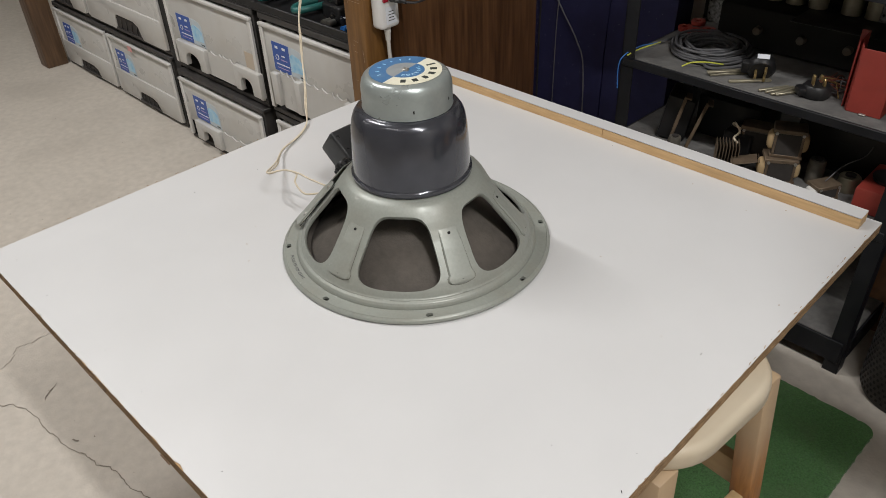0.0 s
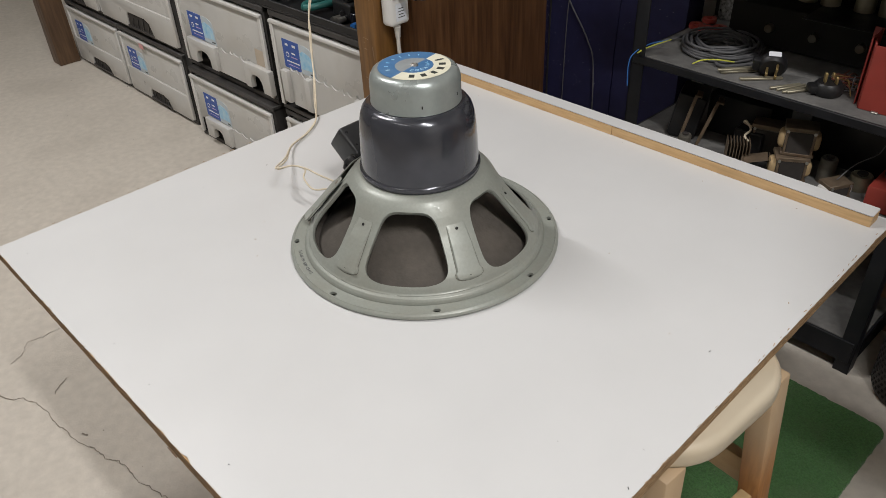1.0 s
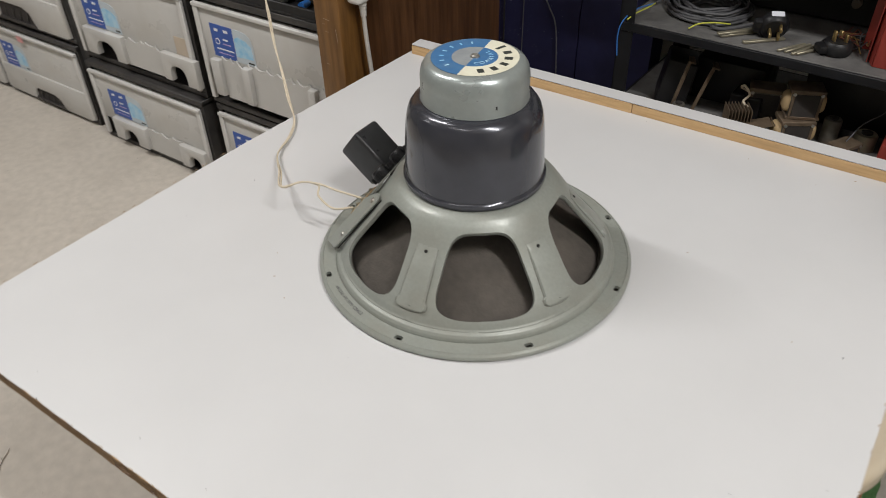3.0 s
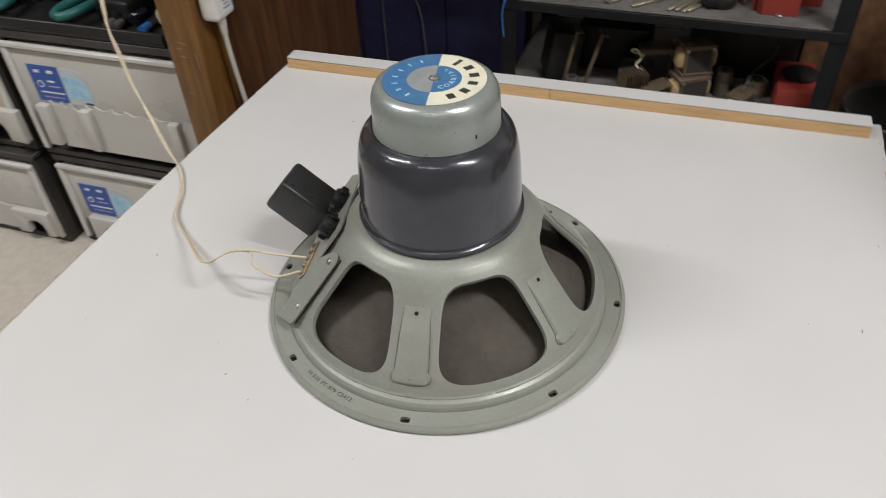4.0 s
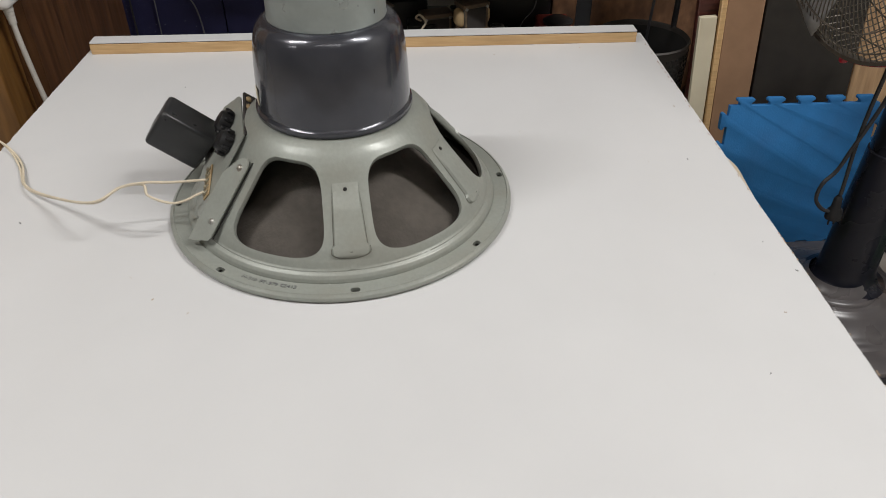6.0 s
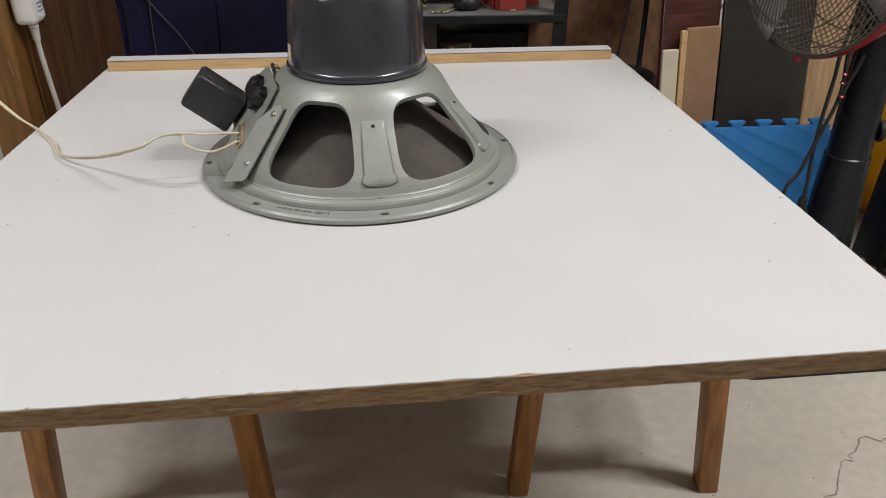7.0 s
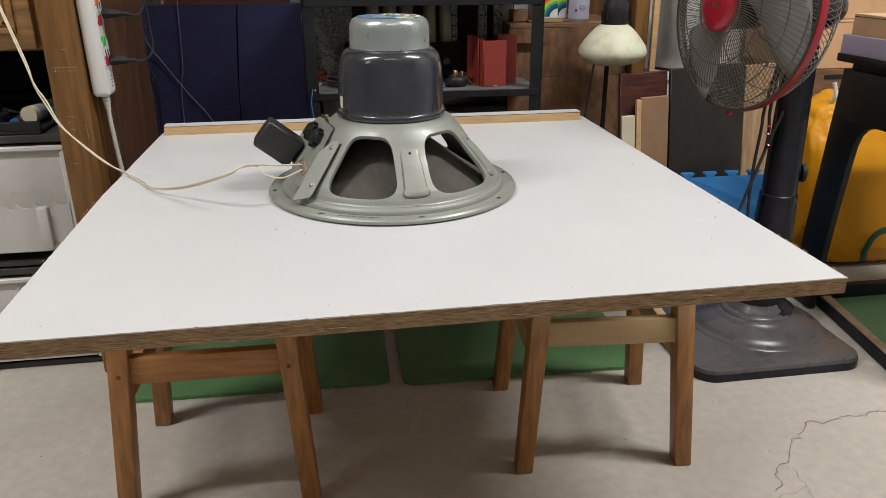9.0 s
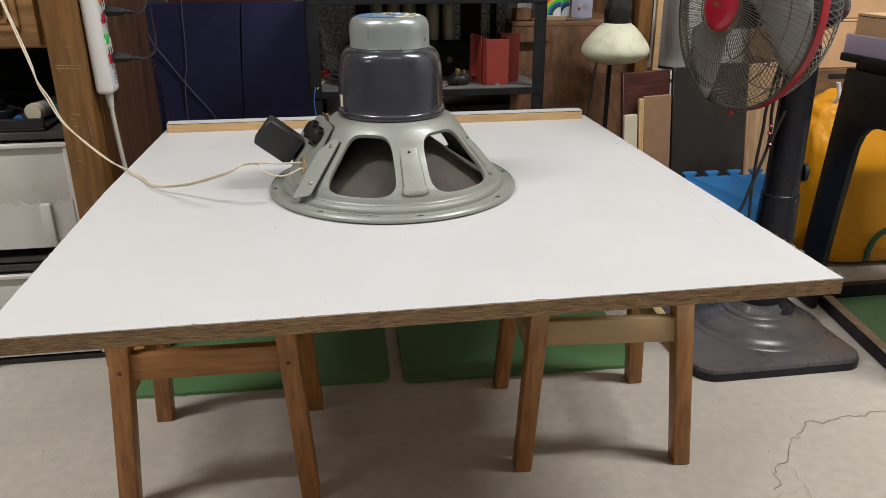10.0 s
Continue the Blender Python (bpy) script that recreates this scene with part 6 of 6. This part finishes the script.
leaning("veneer_board", 0.648, 0.774, 0.556, 0.69, 0.016, "mahogany", "dark reddish veneered board leaning behind the fan", "board", 3)
leaning("black_board", 0.777, 0.981, 0.568, 0.678, 0.014, "blackboard", "tall black board leaning behind the fan", "board", 3)
leaning("hardboard_sheet", 0.6985, 0.772, 0.5, 0.664, 0.012, "hardboard", "brown hardboard offcut leaning on darker boards", "board", 3)
leaning("plywood_strip", 0.6865, 0.698, 0.495, 0.661, 0.014, "pine", "narrow pine strip leaning on darker boards", "strip", 3)
leaning("cream_board", 0.6515, 0.686, 0.454, 0.664, 0.012, "creamboard", "cream painted board offcut leaning on darker boards", "board", 3)
leaning("plywood_board", 0.99, 1.085, 0.57, 0.69, 0.014, "ply", "pale plywood board leaning behind the fan", "board", 3)


def puzzle_outline(w, h, n):
    """The edge of an interlocking mat: n rounded dovetail teeth on each of three sides, notches at the foot."""
    pitch, d = w / n, 0.0145

    def tooth(along, out, place):
        neck, head = pitch * 0.19, pitch * 0.29
        prof = [(-neck, 0), (-neck, d * 0.3), (-head, d * 0.6), (-head, d * 0.85), (-head * 0.85, d), (head * 0.85, d), (head, d * 0.85), (head, d * 0.6), (neck, d * 0.3), (neck, 0)]
        return [place(along + a, out + b) for a, b in prof]

    pts = [(-w / 2, 0.0)]
    m = int(h / pitch)
    for k in range(m):
        pts += tooth(pitch * (k + 0.62), w / 2, lambda a, b: (-b, a))
    pts.append((-w / 2, h))
    for k in range(n):
        pts += tooth(-w / 2 + pitch * (k + 0.5), h, lambda a, b: (a, b))
    pts.append((w / 2, h))
    for k in range(m):
        pts += tooth(-(pitch * (m - 1 - k + 0.62)), w / 2, lambda a, b: (b, -a))
    pts.append((w / 2, 0.0))
    for k in range(n):
        x = w / 2 - pitch * (k + 0.5)
        pts += [(x + 0.013, 0.0), (x + 0.013, 0.004), (x - 0.013, 0.004), (x - 0.013, 0.0)]
    return pts


mat_ob = thing("foam_mat", "blue interlocking foam floor mat standing on edge", "foam mat", (0, 0, 0))
part("sheet", prism(puzzle_outline(0.3025, 0.3115, 5), 0.012, 0.0012), "mat", mat_ob)
mat_ob.matrix_world = pose(0.863, 0.529, 0.002, -8, 0, 0)

# ---- lamp, crate and bucket by the wall ----
crate = thing("wooden_crate", "brown plank crate with nail marks standing against the wall", "crate", (0, 0, 0))
for z0, z1 in ((0.0, 0.2), (0.201, 0.5245), (0.525, 0.655)):
    part("plank", span(0.408, 0.748, 0.9, 0.92, z0, z1, 0.0008, 1), "crate", crate)
part("side", span(0.408, 0.428, 0.92, 1.3, 0, 0.655, 0.002, 1), "crate", crate)
part("side", span(0.728, 0.748, 0.92, 1.3, 0, 0.655, 0.002, 1), "crate", crate)
part("lid", span(0.4085, 0.7475, 0.9005, 1.3, 0.655, 0.668, 0.002, 1), "crate_top", crate)
rnd = random.Random(61)
for k in range(16):
    part("nail", xf(lathe([(0.0022, 0), (0.0014, 0.0008), (0, 0.001)], 8), pose(rnd.uniform(0.415, 0.74), 0.9, rnd.choice((0.46, 0.5, 0.62, 0.63)) + rnd.uniform(-0.006, 0.006), 90, 0, 0)), "cord_grey", crate)
spray = thing("spray_can", "pale lavender spray can with a red dot standing on the crate", "spray can", (0.612, 0.935, 0.669))
part("body", lathe([(0, 0), (0.0275, 0), (0.0285, 0.002), (0.0285, 0.15), (0.02, 0.17), (0.012, 0.175), (0, 0.175)], 32), "lavender", spray)
part("base_ring", lathe([(0.029, 0), (0.029, 0.007), (0.028, 0.008)], 32), "steel", spray)
for z, w in ((0.03, 0.012), (0.036, 0.018), (0.042, 0.014)):
    part("print_bar", xf(box(w, 0.0008, 0.002), pose(0.0, -0.0288, z)), "grey_ink", spray)
part("print_dot", xf(lathe([(0.004, 0), (0, 0.0005)], 16), pose(-0.016, -0.0236, 0.03, 90, 0, -34)), "red_plastic", spray)
under = thing("wooden_tray", "low pale wooden tray under the picture boxes", "tray", (0.53, 0.945, 0.669))
part("board", span(-0.065, 0.07, -0.03, 0.05, 0, 0.006, 0.001, 1), "crate_top", under)
part("strip", span(-0.03, 0.03, -0.034, -0.03, 0, 0.012, 0.001, 1), "paperwrap", under)
for x0, x1, y, lab in ((0.478, 0.551, 0.93, "small carton printed with a rainbow on the crate"), (0.556, 0.582, 0.95, "narrow carton with a rainbow edge beside another")):
    rain = thing("picture_box", lab, "box", ((x0 + x1) / 2, y, 0.6755), 0, "rainbow cartons")
    half = (x1 - x0) / 2
    part("carton", span(-half, half, 0, 0.04, 0, 0.12, 0.001, 1), "label_white", rain)
    for k, m in enumerate(("bag_green", "label_blue", "green_plastic", "yellow_wire", "orange_plastic", "red_plastic")):
        a0 = 0.022 + 0.0065 * k
        bow = bmesh.new()
        rows = []
        for j in range(12):
            t = radians(90 + 88 * j / 11)
            rows.append([bow.verts.new((max(-half + 0.001, half - 0.001 + q * math.cos(t)), -0.0008, 0.006 + q * math.sin(t))) for q in (a0, a0 + 0.0065)])
        for a, b in zip(rows[:-1], rows[1:]):
            bow.faces.new((a[0], a[1], b[1], b[0]))
        part("stripe", bow, m, rain)
tagged(part("wood_block", span(0.425, 0.468, 0.93, 0.98, 0.6695, 0.70, 0.002, 1), "crate"), "small dark wooden block lying on the crate", "block")
tagged(part("tall_board", span(0.62, 0.938, 1.2, 1.218, 0, 1.5, 0.002, 1), "panel"), "tall brown wooden board standing against the wall", "board")
tagged(part("timber_board", span(0.7505, 0.79, 0.87, 0.9, 0, 1.5, 0.003, 1), "post"), "upright brown timber board beside the crate", "board")
lamp = thing("desk_lamp", "ivory desk lamp shade on a black stem beside the boards", "lamp", (0.6515, 0.768, 0.0))
sh = part("shade", lathe([(0.028, 0.669), (0.034, 0.674), (0.0465, 0.665), (0.0605, 0.6505), (0.074, 0.634), (0.0835, 0.62), (0.0875, 0.609), (0.087, 0.601), (0.083, 0.594), (0.074, 0.586), (0.058, 0.578), (0.035, 0.572), (0.0, 0.57)], 56), "shade", lamp, "ivory enamel shade")
sol = sh.modifiers.new("thickness", "SOLIDIFY")
sol.thickness = 0.0015
neck = part("holder", lathe([(0.0, 0.665), (0.029, 0.667), (0.0335, 0.674), (0.0335, 0.72), (0.026, 0.735), (0.022, 0.78), (0, 0.78)], 32), "black", lamp, "black ribbed lamp holder")
for k in range(10):
    a = 2 * math.pi * k / 10
    part("vent", box(0.004, 0.003, 0.022, (0.033 * math.cos(a), 0.033 * math.sin(a), 0.697), 0), "hole", neck)
part("stem", add(rod((0.008, 0.05, 0.0), (0.008, 0.05, 0.9), 0.0062), rod((0.008, 0.05, 0.9), (0, 0, 0.77), 0.006)), "black", lamp)
part("foot", lathe([(0, 0), (0.07, 0), (0.07, 0.015), (0.02, 0.025), (0, 0.025)], 32), "black", lamp)
part("flex", tube([(-0.045, 0.0, 0.585), (-0.052, 0.0, 0.54), (-0.056, 0.0, 0.49), (-0.062, 0.0, 0.43), (-0.066, 0.02, 0.1), (-0.05, 0.045, 0.01)], 0.003, 6), "cord_black", lamp)
basket_b = thing("mesh_bin", "black perforated metal bin standing on the floor", "bin", (0.575, 0.763, 0))
part("wall", lathe([(0.0, 0.004), (0.086, 0.004), (0.09, 0.0), (0.094, 0.01), (0.098, 0.375), (0.1, 0.38), (0.097, 0.383), (0.094, 0.376), (0.09, 0.012)], 56), "bin", basket_b)
# added black sheet, darkens the bin's inside by colour
part("lining", lathe([(0.0895, 0.012), (0.0935, 0.372)], 56), "hole", basket_b, "black sheet standing in for the shade inside the bin")
dots = bmesh.new()
for i in range(33):
    for k in range(50):
        a = 2 * math.pi * (k + 0.5 * (i % 2)) / 50
        r = 0.0945 + 0.004 * i / 30
        dots = add(dots, xf(box(0.0012, 0.005, 0.005), Matrix.Rotation(a, 4, "Z") @ Matrix.Translation((r, 0, 0.016 + 0.0108 * i)))) if -2.8 < ((a + math.pi) % (2 * math.pi)) - math.pi < 0.3 else dots
tagged(part("perforation", dots, "hole", basket_b, "rows of dark perforations"), kind="stuff")
tagged(part("wood_lath", xf(span(-0.008, 0.008, -0.006, 0.006, 0, 1.3, 0.001, 1), pose(0.812, 0.862, 0.002, 0, -0.6, 0)), "pine"), "tall pine lath standing by the bucket", "lath")
stand = thing("white_stand", "white painted low stand under the bucket", "stand", (0.995, 1.04, 0))
part("top", span(-0.12, 0.14, -0.13, 0.13, 0.5, 0.52, 0.003, 1), "white", stand)
for sx in (-0.11, 0.12):
    for sy in (-0.11, 0.11):
        part("leg", span(sx - 0.012, sx + 0.012, sy - 0.012, sy + 0.012, 0, 0.5), "white", stand)
bucket = thing("bucket", "pale grey plastic bucket standing on a white stand", "bucket", (1.0, 1.03, 0.52))
part("body", lathe([(0, 0.003), (0.088, 0.003), (0.112, 0.0), (0.116, 0.006), (0.123, 0.29), (0.126, 0.292), (0.126, 0.297), (0.121, 0.296), (0.11, 0.01), (0, 0.01)], 56), "zinc", bucket)
part("band", lathe([(0.1155, 0.002), (0.1175, 0.003), (0.1178, 0.007), (0.117, 0.009)], 56), "black", bucket)

# ---- boxes, yellow bag and black step stool at the east side ----
chest = thing("wooden_chest", "brown wooden chest with a dark hand slot under the cartons", "chest", (1.56, 0.95, 0))
part("front", span(-0.235, 0.24, 0.0, 0.018, 0, 0.515, 0.003, 1), "crate_top", chest)
part("body", span(-0.235, 0.24, 0.018, 0.34, 0, 0.515, 0.003, 1), "crate_top", chest)
part("hand_slot", xf(prism(rounded(0.062, 0.014, 0.006, 5), 0.002), pose(-0.125, -0.001, 0.492)), "hole", chest)
boxes = [((1.54, 1.12, 0.5155), (0.42, 0.34, 0.142), 0, "brown corrugated carton standing on the wooden chest"), ((1.6, 1.13, 0.658), (0.36, 0.32, 0.17), 3, "taped brown carton on top of the stack")]
for at, size, a, lab in boxes:
    b = thing("carton", lab, "carton", at, a, "stacked cartons")
    part("body", box(*size, (0, 0, size[2] / 2), 0.003, 1), "card", b)
    part("tape", box(0.05, size[1] + 0.001, size[2] + 0.001, (0.06, 0, size[2] / 2), 0), "paperwrap", b, "brown packing tape")
    part("flap_gap", box(size[0] - 0.01, 0.0012, 0.0015, (0, -size[1] / 2, size[2] - 0.006)), "gasket", b, "dark gap under the lid flaps")

sack = bmesh.new()
bmesh.ops.create_icosphere(sack, subdivisions=6, radius=1)
for v in sack.verts:
    c = v.co.copy()
    e = 0.5
    q = Vector([math.copysign(abs(t) ** e, t) for t in c])
    q = Vector((q.x * 0.235, q.y * ((0.125 - 0.065 * c.z) if c.y < 0 else 0.1), q.z * 0.236))
    slant = Vector((c.x * 3.0 + c.z * 2.2, c.y * 3, c.z * 1.4 - c.x * 1.2))
    fold = noise.noise(slant * 0.8) * 0.014 + abs(noise.noise(slant * 1.4)) * 0.007 + abs(noise.noise(Vector((c.x * 5 + c.z * 14, c.y * 4, c.z * 9 - c.x * 5)))) * 0.003
    push = c.normalized() * fold
    q += Vector((push.x, push.y * 0.8, push.z))
    v.co = q
low = min(v.co.z for v in sack.verts)
bag = thing("plastic_sack", "bulging yellow plastic sack with dark green print", "sack", (1.437, 0.765, 0.0))
skin = part("skin", xf(sack, Matrix.Translation((0, 0, -low))), "bag", bag)
part("tie", tube([(-0.163, -0.035, 0.455), (-0.161, -0.055, 0.475), (-0.163, -0.053, 0.497), (-0.168, -0.051, 0.515)], 0.0055, 8), "white", bag, "white twisted tie")
ringc = tube([(0.055 * math.cos(radians(t)), 0, 0.075 * math.sin(radians(t))) for t in range(50, 320, 10)], 0.012, 6, 1, smooth=False)
for v in ringc.verts:
    v.co.y *= 0.12
tree = BVHTree.FromPolygons([v.co for v in skin.data.vertices], [p.vertices[:] for p in skin.data.polygons])
for v in ringc.verts:
    x, z = v.co.x * 0.95 + 0.006, v.co.z * 0.8 + 0.056
    hit = tree.ray_cast(Vector((x, -1, z)), Vector((0, 1, 0)))[0]
    v.co = Vector((x, (hit.y if hit else -0.1) - 0.0015 + v.co.y, z))
part("print", ringc, "bag_green", bag, "large dark green printed letter")

SX, SY = 1.083, 0.478
step = thing("step_stool", "black plastic step stool with arched splayed legs", "step stool", (SX, SY, 0), -90)
part("top", xf(prism(rounded(0.476, 0.4, 0.016, 4, (0.235, 0.199)), 0.017, 0.002), pose(0, 0, 0.6265, -90, 0, 0)), "black", step)
part("edge", span(0.04, 0.43, 0.017, 0.382, 0.585, 0.608, 0.005, 2), "black", step)
inner = [(0.0745, 0.003), (0.083, 0.135), (0.094, 0.263), (0.11, 0.4), (0.1145, 0.43), (0.124, 0.456), (0.14, 0.473), (0.16, 0.4815), (0.18, 0.484)]
outer = [(-0.012, 0.003), (0.003, 0.215), (0.027, 0.49), (0.036, 0.595)]
arch = outer[::-1] + inner + [(0.47 - x, z) for x, z in inner[::-1]] + [(0.47 - x, z) for x, z in outer]
for y in (0.001, 0.382):
    part("side_frame", xf(prism(arch, 0.016, 0.002), Matrix.Translation((0, y, 0))), "black", step)
tub2 = thing("plastic_tub", "shallow lilac plastic tub on the black step stool", "tub", (SX, SY, 0.6265), -90)
part("body", add(span(0.01, 0.27, 0.006, 0.2, 0, 0.005, 0.002, 1), span(0.008, 0.012, 0.004, 0.2, 0, 0.043, 0.001, 1), span(0.268, 0.272, 0.004, 0.2, 0, 0.043, 0.001, 1), span(0.012, 0.268, 0.004, 0.008, 0, 0.043, 0.001, 1), span(0.012, 0.268, 0.196, 0.2, 0, 0.043, 0.001, 1)), "lilac", tub2)
small = thing("cardboard_box", "small brown cardboard box in the lilac tub", "box", (SX, SY, 0.632), -90)
part("body", span(0.022, 0.22, 0.014, 0.13, 0, 0.083, 0.001, 1), "card", small)
part("flap_gap", span(0.024, 0.218, 0.0132, 0.0142, 0.076, 0.0775), "gasket", small, "dark gap under the lid flap")
